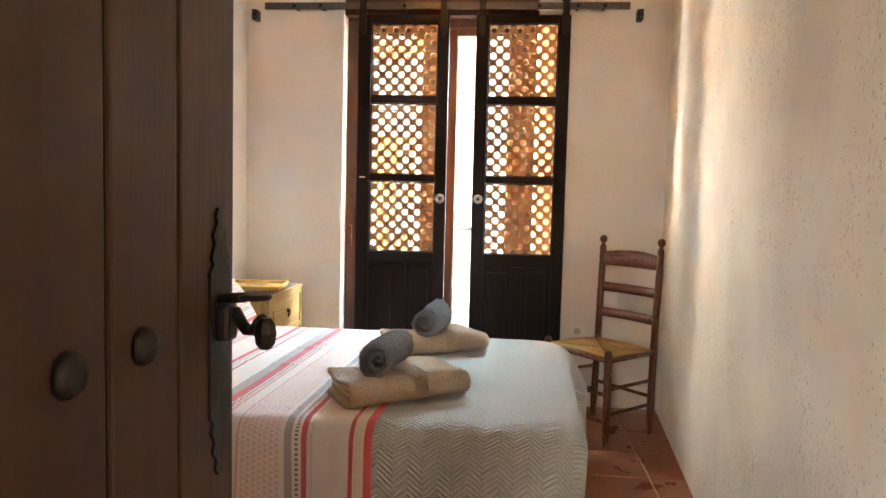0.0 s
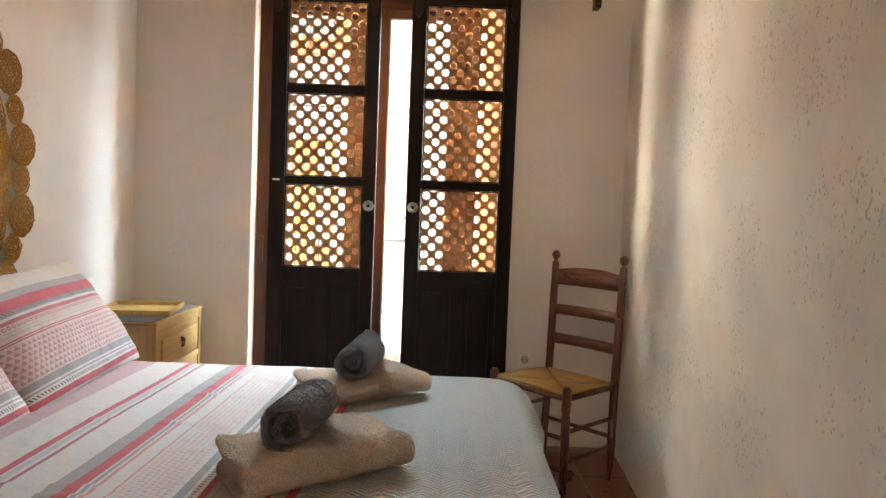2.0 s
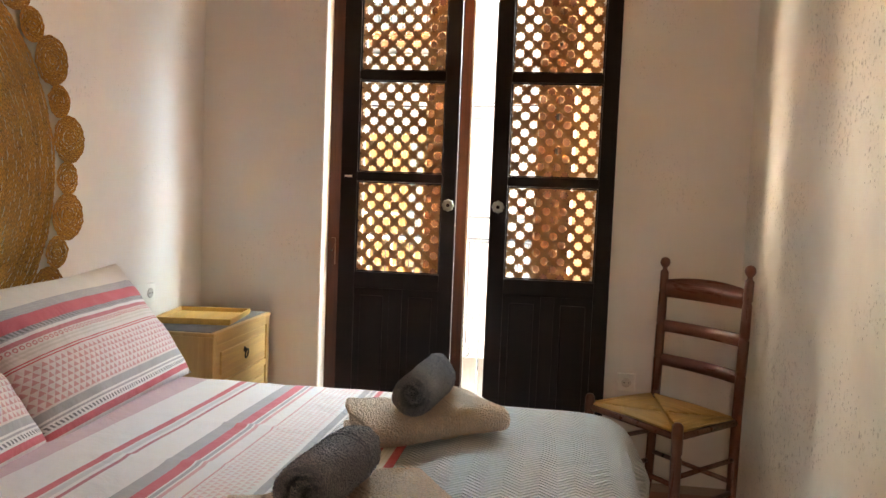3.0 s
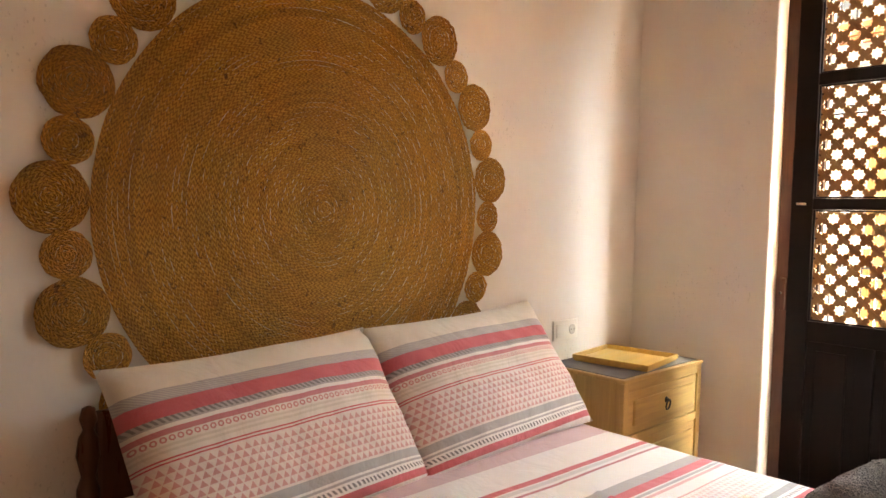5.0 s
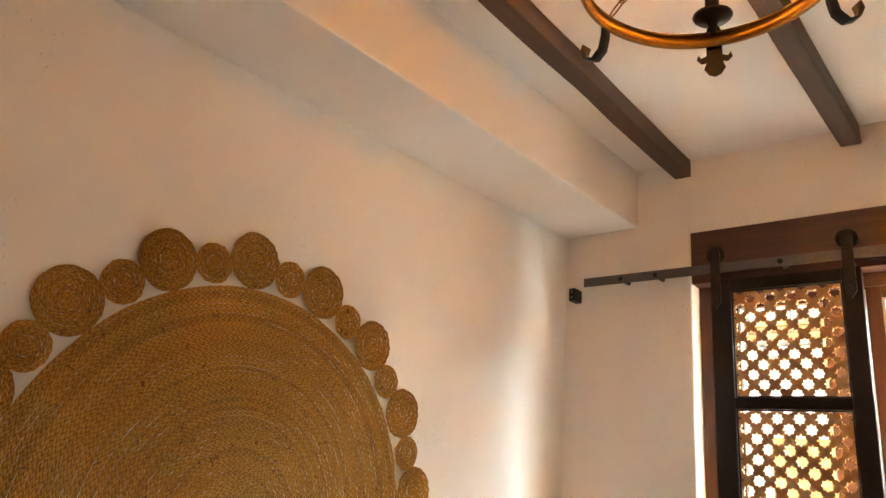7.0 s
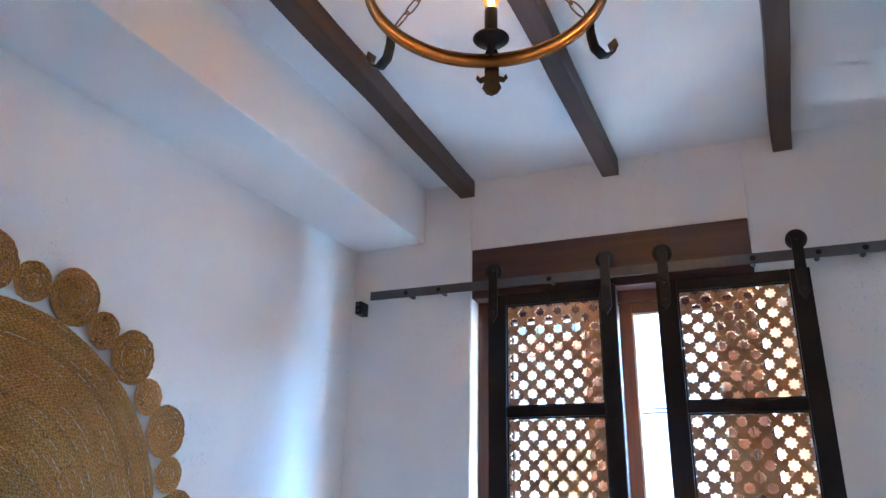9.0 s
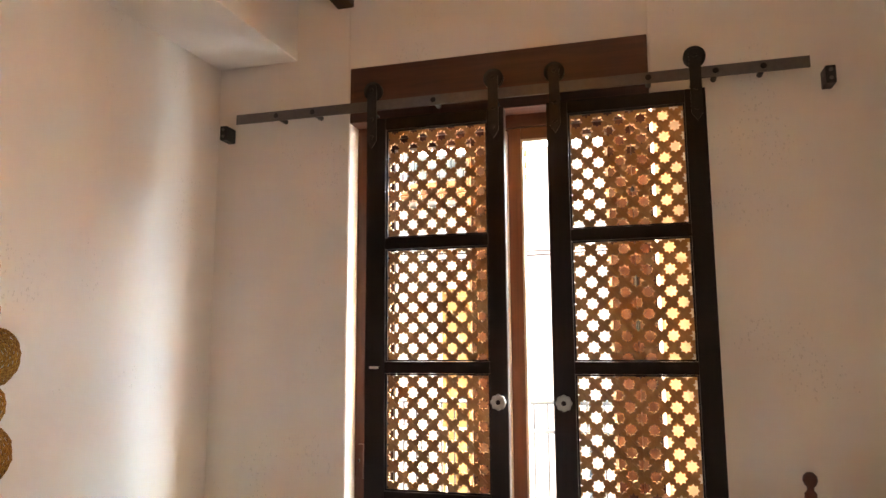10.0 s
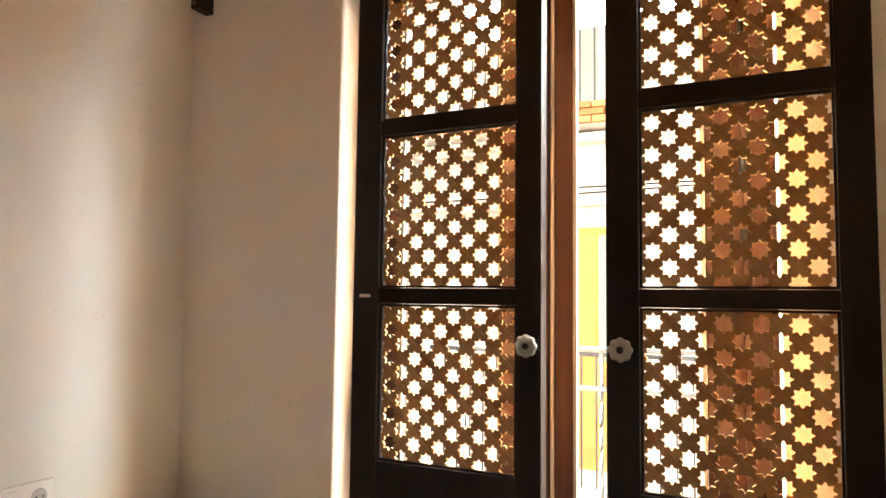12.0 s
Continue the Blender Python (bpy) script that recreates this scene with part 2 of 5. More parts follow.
def jute():
    """Braided rope: u runs along the braid in metres, v across it."""
    m = Nodes("jute_braid", 0.9)
    uv = m.xyz(m.tree.nodes.new("ShaderNodeUVMap").outputs[0])
    p = m.coord()
    rnd = m.tree.nodes.new("ShaderNodeNewGeometry").outputs["Random Per Island"]
    side = m.math("ABSOLUTE", m.math("SUBTRACT", uv[1], 0.5))
    wobble = m.math("MULTIPLY", m.noise(p, 30, 3), 1.3)
    phase = m.math("ADD", m.math("ADD", m.math("DIVIDE", uv[0], 0.0165), m.math("MULTIPLY", side, 1.5)), wobble)
    plait = m.math("PINGPONG", phase, 0.5)
    fibre = m.noise(p, 300, 3, 0.7)
    streak = m.noise(p, 14, 4, 0.6)
    fleck = m.noise(p, 48, 3, 0.65, 1.5)
    f = m.math("ADD", m.math("MULTIPLY", plait, 0.85), m.math("MULTIPLY", fibre, 0.70))
    # colour follows the plait's height: grooves between strands are darkened in it
    col = m.ramp(f, ((0.28, (0.22, 0.080, 0.012)), (0.50, (0.52, 0.225, 0.036)), (0.80, (0.74, 0.38, 0.082))))
    col = m.mix(m.ramp(streak, ((0.42, 0.0), (0.74, 0.40))), col, (0.40, 0.165, 0.030))
    col = m.mix(m.ramp(fleck, ((0.60, 0.0), (0.67, 0.75))), col, (0.10, 0.036, 0.009))
    col = m.mix(1.0, col, m.ramp(rnd, ((0.0, 0.76), (0.6, 0.94), (1.0, 1.0))), "MULTIPLY")
    return m.done(col, m.bump(f, 1.0, 0.011))


def emitter(name, colour, strength):
    m = Nodes(name)
    m.put(m.bsdf.inputs["Emission Color"], colour)
    m.put(m.bsdf.inputs["Emission Strength"], strength)
    return m.done(colour)


M_WALL = plaster("white_plaster", (0.80, 0.765, 0.73), 0.45, 0.06)
M_WALL_R = plaster("worn_plaster", (0.80, 0.775, 0.70), 1.3, 0.20)
M_CEIL = plaster("ceiling_plaster", (0.80, 0.78, 0.76), 0.1, 0.04)
M_EXT = plaster("street_render", (0.84, 0.81, 0.76), 0.3, 0.12)
M_OCHRE = plaster("ochre_render", (0.62, 0.34, 0.12), 0.2, 0.15)
M_GROUT = plain("grout", (0.36, 0.27, 0.21), 0.9)
M_BEAM = wood("beam_wood", (0.075, 0.040, 0.024), (0.030, 0.016, 0.010), "y", 0.5, 1.6, 0.6)
M_DARK = wood("black_brown_paint", (0.015, 0.0085, 0.009), (0.008, 0.005, 0.006), "z", 0.5, 0.5, gloss=0.22)
M_MAHOG = wood("mahogany_stain", (0.085, 0.029, 0.016), (0.042, 0.015, 0.009), "z", 0.4, 0.7, gloss=0.35)
M_MAHOG_X = wood("mahogany_lintel", (0.085, 0.028, 0.018), (0.040, 0.014, 0.010), "x", 0.38, 0.9)
M_LATTICE = wood("lattice_wood", (0.46, 0.25, 0.105), (0.34, 0.175, 0.07), "z", 0.6, 0.5)
M_CHAIR = wood("varnished_walnut", (0.125, 0.033, 0.013), (0.090, 0.023, 0.010), "z", 0.3, 0.4, 0.0, 0.0, 0.3)
M_CHAIR_X = wood("varnished_walnut_slat", (0.125, 0.033, 0.013), (0.090, 0.023, 0.010), "x", 0.3, 0.4, 0.0, 0.0, 0.3)
M_PINE = wood("waxed_pine", (0.52, 0.32, 0.12), (0.36, 0.20, 0.07), "z", 0.42, 0.8, 0.7)
M_PINE_Y = wood("waxed_pine_drawer", (0.52, 0.32, 0.12), (0.36, 0.20, 0.07), "y", 0.42, 0.8, 0.5)
M_BAMBOO = wood("bamboo", (0.66, 0.42, 0.13), (0.52, 0.31, 0.09), "y", 0.4, 0.4)
M_DOOR = wood("stained_door", (0.055, 0.024, 0.012), (0.028, 0.012, 0.0065), "z", 0.45, 1.0, gloss=0.35)
M_DOOR_GAP = plain("door_groove", (0.06, 0.016, 0.008), 0.6)
M_IRON = plain("black_iron", (0.022, 0.021, 0.022), 0.45, 0.6, 0.3, 60, 0.3)
M_RAIL = plain("grey_steel", (0.11, 0.105, 0.105), 0.42, 0.7, 0.2, 50)
M_BRASS = plain("aged_brass", (0.22, 0.125, 0.04), 0.38, 0.9, 0.3, 30, 0.1)
M_GALV = plain("painted_railing", (0.075, 0.085, 0.095), 0.5, 0.2, 0.2)
M_PLASTIC = plain("white_plastic", (0.80, 0.78, 0.74), 0.35, 0.0, 0.03)
M_HOLE = plain("socket_dark", (0.03, 0.03, 0.03), 0.6)
M_SLATE = plain("slate_grey_paint", (0.13, 0.135, 0.15), 0.55, 0.0, 0.2)
M_RUSH = wood("woven_rush", (0.52, 0.31, 0.095), (0.33, 0.18, 0.05), "x", 0.6, 2.0)
M_RUSH_Y = wood("woven_rush_side", (0.52, 0.31, 0.095), (0.33, 0.18, 0.05), "y", 0.6, 2.0)
M_SHEET = bedspread()
M_PILLOW = pillow_cotton()
M_QUILT = herringbone()
M_JUTE = jute()
M_TOWEL_B = terry("beige_terry", (0.78, 0.60, 0.45))
M_TOWEL_G = terry("grey_terry", (0.22, 0.24, 0.285))
M_LINEN = plain("mattress_ticking", (0.7, 0.68, 0.64), 0.9)
M_SEAL = plain("pale_seal", (0.42, 0.39, 0.36), 0.4, 0.2)
M_TEAL = plain("grey_green_paint", (0.25, 0.32, 0.31), 0.6)
_t = Nodes("terracotta", 0.32)
_p = _t.place()
_n = _t.noise(_p, 5.5, 5, 0.6, 0.6)
_c = _t.ramp(_n, ((0.3, (0.14, 0.036, 0.017)), (0.55, (0.26, 0.078, 0.034)), (0.8, (0.36, 0.13, 0.06))))
_c = _t.mix(_t.math("MULTIPLY", _t.rand(), 0.35), _c, (0.22, 0.06, 0.028))
M_TILE = _t.done(_c, _t.bump(_t.noise(_p, 30, 4), 0.15, 0.004), _t.ramp(_n, ((0.3, 0.22), (0.7, 0.45))))
_b = Nodes("brick_face", 0.85)
_c = _b.mix(_b.rand(), (0.40, 0.15, 0.06), (0.55, 0.26, 0.11))
M_BRICK = _b.done(_c, _b.bump(_b.noise(_b.place(), 40, 4), 0.4, 0.005))
_g = Nodes("pane_glass", 0.0)
M_GLASS = _g.done((1, 1, 1), Transmission_Weight=1.0, IOR=1.02)
_g = Nodes("knob_glass", 0.08)
M_KNOB = _g.done((0.50, 0.54, 0.52), Transmission_Weight=0.25, IOR=1.45)
_g = Nodes("amber_bulb_glass", 0.03)
M_BULB = _g.done((1.0, 0.62, 0.18), Transmission_Weight=1.0, IOR=1.08, Emission_Color=(1.0, 0.40, 0.04, 1.0), Emission_Strength=0.07)
M_FILAMENT = emitter("filament", (1.0, 0.42, 0.08), 90.0)


# ---- building blocks ----
def box(bm, x0, x1, y0, y1, z0, z1, bevel=0.0, seg=2):
    vs = [bm.verts.new(c) for c in ((x0, y0, z0), (x1, y0, z0), (x1, y1, z0), (x0, y1, z0), (x0, y0, z1), (x1, y0, z1), (x1, y1, z1), (x0, y1, z1))]
    fs = [bm.faces.new([vs[i] for i in f]) for f in ((3, 2, 1, 0), (4, 5, 6, 7), (0, 1, 5, 4), (1, 2, 6, 5), (2, 3, 7, 6), (3, 0, 4, 7))]
    if bevel:
        bmesh.ops.bevel(bm, geom=list({e for f in fs for e in f.edges}), offset=bevel, segments=seg, profile=0.6, affect="EDGES")
    return vs


def lathe(bm, profile, m=Matrix(), seg=16, smooth=True):
    """A turned solid: profile rows of (radius, height) along the local z of m."""
    rings = []
    for r, h in profile:
        rings.append([bm.verts.new(m @ Vector((r * math.cos(a), r * math.sin(a), h))) for a in (2 * math.pi * i / seg for i in range(seg))])
    for a, b in zip(rings, rings[1:]):
        for i in range(seg):
            f = bm.faces.new((a[i], a[(i + 1) % seg], b[(i + 1) % seg], b[i]))
            f.smooth = smooth
    bm.faces.new(rings[0][::-1])
    bm.faces.new(rings[-1])


def along(p, q):
    """A frame at p whose z points to q."""
    d = Vector(q) - Vector(p)
    return Matrix.Translation(p) @ d.to_track_quat("Z", "Y").to_matrix().to_4x4(), d.length


def rod(bm, p, q, r, r2=None, seg=10):
    m, n = along(p, q)
    lathe(bm, ((r, 0), (r2 if r2 is not None else r, n)), m, seg)


def tube(bm, pts, r, seg=8, closed=False, flat=1.0):
    """A round or flattened tube through points."""
    pts = [Vector(p) for p in pts]
    n = len(pts)
    rings, up = [], None
    for i, p in enumerate(pts):
        a = pts[i - 1] if (i or closed) else pts[i]
        b = pts[(i + 1) % n] if (i < n - 1 or closed) else pts[i]
        t = (b - a).normalized()
        if up is None:
            up = t.orthogonal().normalized()
        up = (up - t * up.dot(t)).normalized()
        side = t.cross(up)
        rings.append([bm.verts.new(p + up * (math.cos(k) * r) + side * (math.sin(k) * r * flat)) for k in (2 * math.pi * j / seg for j in range(seg))])
    for i in range(n if closed else n - 1):
        a, b = rings[i], rings[(i + 1) % n]
        for j in range(seg):
            bm.faces.new((a[j], a[(j + 1) % seg], b[(j + 1) % seg], b[j])).smooth = True
    if not closed:
        bm.faces.new(rings[0][::-1])
        bm.faces.new(rings[-1])


def slab(bm, outline, y0, y1):
    """An outline in x, z, carried from y0 to y1."""
    a = [bm.verts.new((x, y0, z)) for x, z in outline]
    b = [bm.verts.new((x, y1, z)) for x, z in outline]
    bm.faces.new(a)
    bm.faces.new(b[::-1])
    for i in range(len(a)):
        j = (i + 1) % len(a)
        bm.faces.new((a[j], a[i], b[i], b[j]))


def mesh_of(name, bm, material):
    bmesh.ops.recalc_face_normals(bm, faces=bm.faces)
    me = bpy.data.meshes.new(name)
    bm.to_mesh(me)
    bm.free()
    me.materials.append(material)
    return me


def part(name, bm, material, parent=None, label=""):
    ob = new(name, mesh_of(name, bm, material))
    ob.parent = parent
    return tagged(ob, label)


def thing(name, label, category, at=(0, 0, 0), turn=0.0, group=""):
    root = new(name)
    root.empty_display_size = 0.1
    root.matrix_world = pose(*at, 0, 0, turn)
    return tagged(root, label, category, group)


def boxes(name, rows, material, parent=None, label="", bevel=0.003):
    bm = bmesh.new()
    for r in rows:
        box(bm, *r, bevel)
    return part(name, bm, material, parent, label)


def setting(name, bm, material, label=""):
    return tagged(part(name, bm, material, None, label), kind="structure")


# ---- the room: walls, ceiling, beams ----
WIN = -0.025                      # room face of the window wall
OX0, OX1, OZ = 0.605, 1.763, 2.33  # the balcony opening


def right_wall_x(y):
    return 2.53 + 0.08 * y


def ceil_z(y):
    return 2.888 + 0.028 * y


def soffit_z(y):
    return 2.605 + 0.034 * y


def wall_window():
    bm = bmesh.new()
    y0, y1 = WIN, 0.34
    box(bm, -0.3, OX0, y0, y1, -0.1, 3.1, 0.012, 3)
    box(bm, OX1, 2.9, y0, y1, -0.1, 3.1, 0.012, 3)
    box(bm, OX0 - 0.006, OX1 + 0.006, y0 + 0.002, y1, OZ, 3.1, 0.004)
    return tagged(setting("wall_north", bm, M_WALL), "white plastered window wall with a tall balcony opening")


def prism(bm, pts, z0, z1):
    a = [bm.verts.new((x, y, z0)) for x, y in pts]
    b = [bm.verts.new((x, y, z1)) for x, y in pts]
    bm.faces.new(a[::-1])
    bm.faces.new(b)
    for i in range(len(a)):
        j = (i + 1) % len(a)
        bm.faces.new((a[i], a[j], b[j], b[i]))


wall_window()
bm = bmesh.new()
box(bm, -0.3, 0.0, -4.6, WIN, -0.1, 3.1)
tagged(setting("wall_west", bm, M_WALL), "white plastered wall behind the bed head")
bm = bmesh.new()
prism(bm, ((right_wall_x(WIN), WIN), (right_wall_x(-6.0), -6.0), (2.9, -6.0), (2.9, WIN)), -0.1, 3.1)
tagged(setting("wall_east", bm, M_WALL_R), "uneven white plastered wall with pitted, scraped patches")
bm = bmesh.new()
box(bm, -0.3, 1.24, -4.62, -4.42, -0.1, 3.1)
box(bm, 1.24, 2.1, -4.62, -4.42, 2.1, 3.1)
box(bm, 2.1, 2.4, -4.62, -4.42, -0.1, 3.1)
tagged(setting("wall_south", bm, M_WALL), "white plastered wall with the room's doorway")
bm = bmesh.new()
box(bm, -0.5, -0.3, -6.2, -4.62, -0.1, 3.1)
box(bm, -0.3, 0.1, -6.2, -6.0, -0.1, 3.1)
box(bm, 1.14, 2.9, -6.2, -6.0, -0.1, 3.1)
# unseen window opening, added to hold the passage fill lamp
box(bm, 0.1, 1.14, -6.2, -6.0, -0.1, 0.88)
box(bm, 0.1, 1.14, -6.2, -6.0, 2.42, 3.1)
tagged(setting("wall_corridor", bm, M_WALL), "plain white passage walls outside the room, unseen, with added window")
bm = bmesh.new()
a = [(-0.5, 0.2), (2.9, 0.2), (2.9, -6.2), (-0.5, -6.2)]
vs = [bm.verts.new((x, y, ceil_z(y))) for x, y in a] + [bm.verts.new((x, y, ceil_z(y) + 0.2)) for x, y in a]
for f in ((0, 1, 2, 3), (7, 6, 5, 4), (0, 4, 5, 1), (1, 5, 6, 2), (2, 6, 7, 3), (3, 7, 4, 0)):
    bm.faces.new([vs[i] for i in f])
tagged(setting("ceiling", bm, M_CEIL), "white plastered ceiling between dark beams")


def sloped_bar(bm, x0, x1, low, high, y0, y1, bevel):
    vs = []
    for y in (y0, y1):
        vs += [bm.verts.new(c) for c in ((x0, y, low(y)), (x1, y, low(y)), (x1, y, high(y)), (x0, y, high(y)))]
    fs = [bm.faces.new([vs[i] for i in f]) for f in ((0, 1, 2, 3), (7, 6, 5, 4), (0, 4, 5, 1), (1, 5, 6, 2), (2, 6, 7, 3), (3, 7, 4, 0))]
    if bevel:
        bmesh.ops.bevel(bm, geom=list({e for f in fs for e in f.edges}), offset=bevel, segments=2, profile=0.6, affect="EDGES")


bm = bmesh.new()
sloped_bar(bm, 0.0, 0.365, soffit_z, lambda y: ceil_z(y) + 0.05, -4.42, WIN, 0.006)
tagged(setting("soffit", bm, M_CEIL), "white boxed-in plaster beam along the bed wall")
for x, drift in ((0.578, -0.018), (1.243, 0.0155), (1.924, 0.050)):
    bm = bmesh.new()
    sloped_bar(bm, x - 0.036, x + 0.036, lambda y: ceil_z(y) - 0.078, lambda y: ceil_z(y) + 0.03, -4.42, WIN, 0.005)
    n = len(bm.edges)
    bmesh.ops.subdivide_edges(bm, edges=[e for e in bm.edges if e.calc_length() > 2], cuts=40)
    for v in bm.verts:
        v.co.x += drift * v.co.y
        v.co += Vector((noise.noise(v.co * 3.0), 0, noise.noise(v.co * 3.0 + Vector((7, 1, 2))))) * 0.004
    ob = setting("beam", bm, M_BEAM)
    tagged(ob, "rough dark-brown stained wooden ceiling beam")

# ---- balcony opening: lintel, frame, glazed doors ----
bm = bmesh.new()
box(bm, 0.608, 1.763, -0.036, 0.05, OZ - 0.02, 2.54, 0.004)
tagged(setting("lintel", bm, M_MAHOG_X), "dark mahogany-stained board over the balcony doors")

frame_y0, frame_y1 = 0.055, 0.115
door_frame = thing("balcony_door_frame", "mahogany-stained wooden balcony door frame set in the reveal", "door frame", (1.184, 0.085, 0.0))
door_frame["kind"] = "structure"


def local_boxes(name, rows, material, root, label="", bevel=0.003):
    o = root.matrix_world.translation
    return boxes(name, [(r[0] - o.x, r[1] - o.x, r[2] - o.y, r[3] - o.y, r[4] - o.z, r[5] - o.z) for r in rows], material, root, label, bevel)


local_boxes("jamb", [(0.607, 0.675, frame_y0, frame_y1, 0.0, 2.328)], M_MAHOG, door_frame)
local_boxes("jamb", [(1.69, 1.761, frame_y0, frame_y1, 0.0, 2.328)], M_MAHOG, door_frame)
local_boxes("head", [(0.675, 1.69, frame_y0, frame_y1, 2.262, 2.328)], M_MAHOG_X, door_frame)
local_boxes("sill", [(0.675, 1.69, frame_y0, frame_y1, 0.0, 0.035)], M_MAHOG_X, door_frame)
local_boxes("latch_box", [(0.628, 0.650, 0.035, 0.0545, 0.92, 1.05)], M_MAHOG, door_frame, "small brown latch box on the jamb")
local_boxes("latch_pin", [(0.634, 0.640, 0.022, 0.0345, 0.985, 0.995)], M_IRON, door_frame, "dark latch pin", 0.001)


def glazed_door(x0, x1, meet_low):
    """One glazed balcony door; meet_low: its meeting stile is on the low side."""
    d = thing("glazed_door", "mahogany-stained glazed balcony door, closed, in the reveal", "door", ((x0 + x1) / 2, 0.09, 0.036))
    wl, wr = (0.095, 0.085) if meet_low else (0.09, 0.105)
    ya, yb = 0.066, 0.108
    local_boxes("stile", [(x0, x0 + wl, ya, yb, 0.036, 2.261)], M_MAHOG, d)
    local_boxes("stile", [(x1 - wr, x1, ya, yb, 0.036, 2.261)], M_MAHOG, d)
    local_boxes("rail", [(x0 + wl, x1 - wr, ya, yb, 2.215, 2.261)], M_MAHOG_X, d)
    local_boxes("rail", [(x0 + wl, x1 - wr, ya, yb, 0.036, 0.16)], M_MAHOG_X, d)
    bead = [(x0 + wl, x0 + wl + 0.010, 0.061, 0.080, 0.16, 2.215), (x1 - wr - 0.010, x1 - wr, 0.061, 0.080, 0.16, 2.215),
            (x0 + wl + 0.010, x1 - wr - 0.010, 0.061, 0.080, 2.205, 2.215), (x0 + wl + 0.010, x1 - wr - 0.010, 0.061, 0.080, 0.16, 0.17)]
    local_boxes("glazing_bead", bead, M_SEAL, d, "thin pale glazing bead", 0.0015)
    p = local_boxes("pane", [(x0 + wl + 0.001, x1 - wr - 0.001, 0.084, 0.088, 0.161, 2.214)], M_GLASS, d, "clear glass", 0.0)
    p.visible_shadow = False
    return d


glazed_door(0.6751, 1.1849, False)
right_door = glazed_door(1.185, 1.6899, True)
local_boxes("astragal", [(1.192, 1.216, 0.052, 0.0655, 0.05, 2.25)], M_MAHOG, right_door)
local_boxes("seal_strip", [(1.2205, 1.2295, 0.058, 0.0655, 0.05, 2.25)], M_SEAL, right_door, "pale weather strip", 0.001)
for z in (0.45, 1.45, 1.62, 1.98):
    bm = bmesh.new()
    rod(bm, (1.69 - 1.4365, 0.050 - 0.09, z - 0.036), (1.69 - 1.4365, 0.050 - 0.09, z + 0.06 - 0.036), 0.007)
    part("hinge", bm, M_IRON, right_door, "dark steel hinge")


# ---- sliding shutters on their rail ----
STAR_STEP, STAR_R, STAR_DROP = 0.0752, 0.0226, -0.011


def lattice(w, h, shift):
    """A thin wooden sheet, pierced with staggered eight-pointed stars, centred on the origin in x, z."""
    bm = bmesh.new()
    a = STAR_STEP
    nx, nz = int(w / a) + 3, int(h / a) + 3
    for i in range(-nx, nx + 1):
        for j in range(-nz, nz + 1):
            if (i + j) % 2:
                continue
            cx, cz = i * a / 2 + shift, j * a / 2 + STAR_DROP
            if abs(cx) > w / 2 + a or abs(cz) > h / 2 + a:
                continue
            inner = []
            outer = []
            for k in range(16):
                ang = 2 * math.pi * k / 16
                r = STAR_R if k % 2 == 0 else STAR_R * 0.66
                c, s = math.cos(ang), math.sin(ang)
                inner.append(bm.verts.new((cx + r * c, 0, cz + r * s)))
                q = (a / 2) / (abs(c) + abs(s))
                outer.append(bm.verts.new((cx + q * c, 0, cz + q * s)))
            for k in range(16):
                l = (k + 1) % 16
                bm.faces.new((inner[k], outer[k], outer[l], inner[l]))
    bmesh.ops.remove_doubles(bm, verts=bm.verts, dist=0.0003)
    for co, no in (((w / 2, 0, 0), (1, 0, 0)), ((-w / 2, 0, 0), (-1, 0, 0)), ((0, 0, h / 2), (0, 0, 1)), ((0, 0, -h / 2), (0, 0, -1))):
        bmesh.ops.bisect_plane(bm, geom=list(bm.verts) + list(bm.edges) + list(bm.faces), plane_co=co, plane_no=no, clear_outer=True)
    out = bmesh.ops.extrude_face_region(bm, geom=list(bm.faces))
    for v in out["geom"]:
        if isinstance(v, bmesh.types.BMVert):
            v.co.y += 0.009
    return bm


def laths(w, h, shift):
    """The raised slanting laths that run between the stars, one mesh each."""
    a = STAR_STEP
    n = int((w + h) / a) + 3
    for k in range(-n, n + 1):
        c = (k + 0.5) * a + shift + STAR_DROP
        pts = []
        for d in (-0.0062, 0.0062):
            lo, hi = max(-w / 2, c + d - h / 2), min(w / 2, c + d + h / 2)
            if hi - lo > 0.004:
                pts.append((lo, hi, c + d))
        if len(pts) < 2:
            continue
        (l0, h0, c0), (l1, h1, c1) = pts
        bm = bmesh.new()
        slab(bm, ((l0, c0 - l0), (h0, c0 - h0), (h1, c1 - h1), (l1, c1 - l1)), -0.0016, -0.0001)
        yield bm


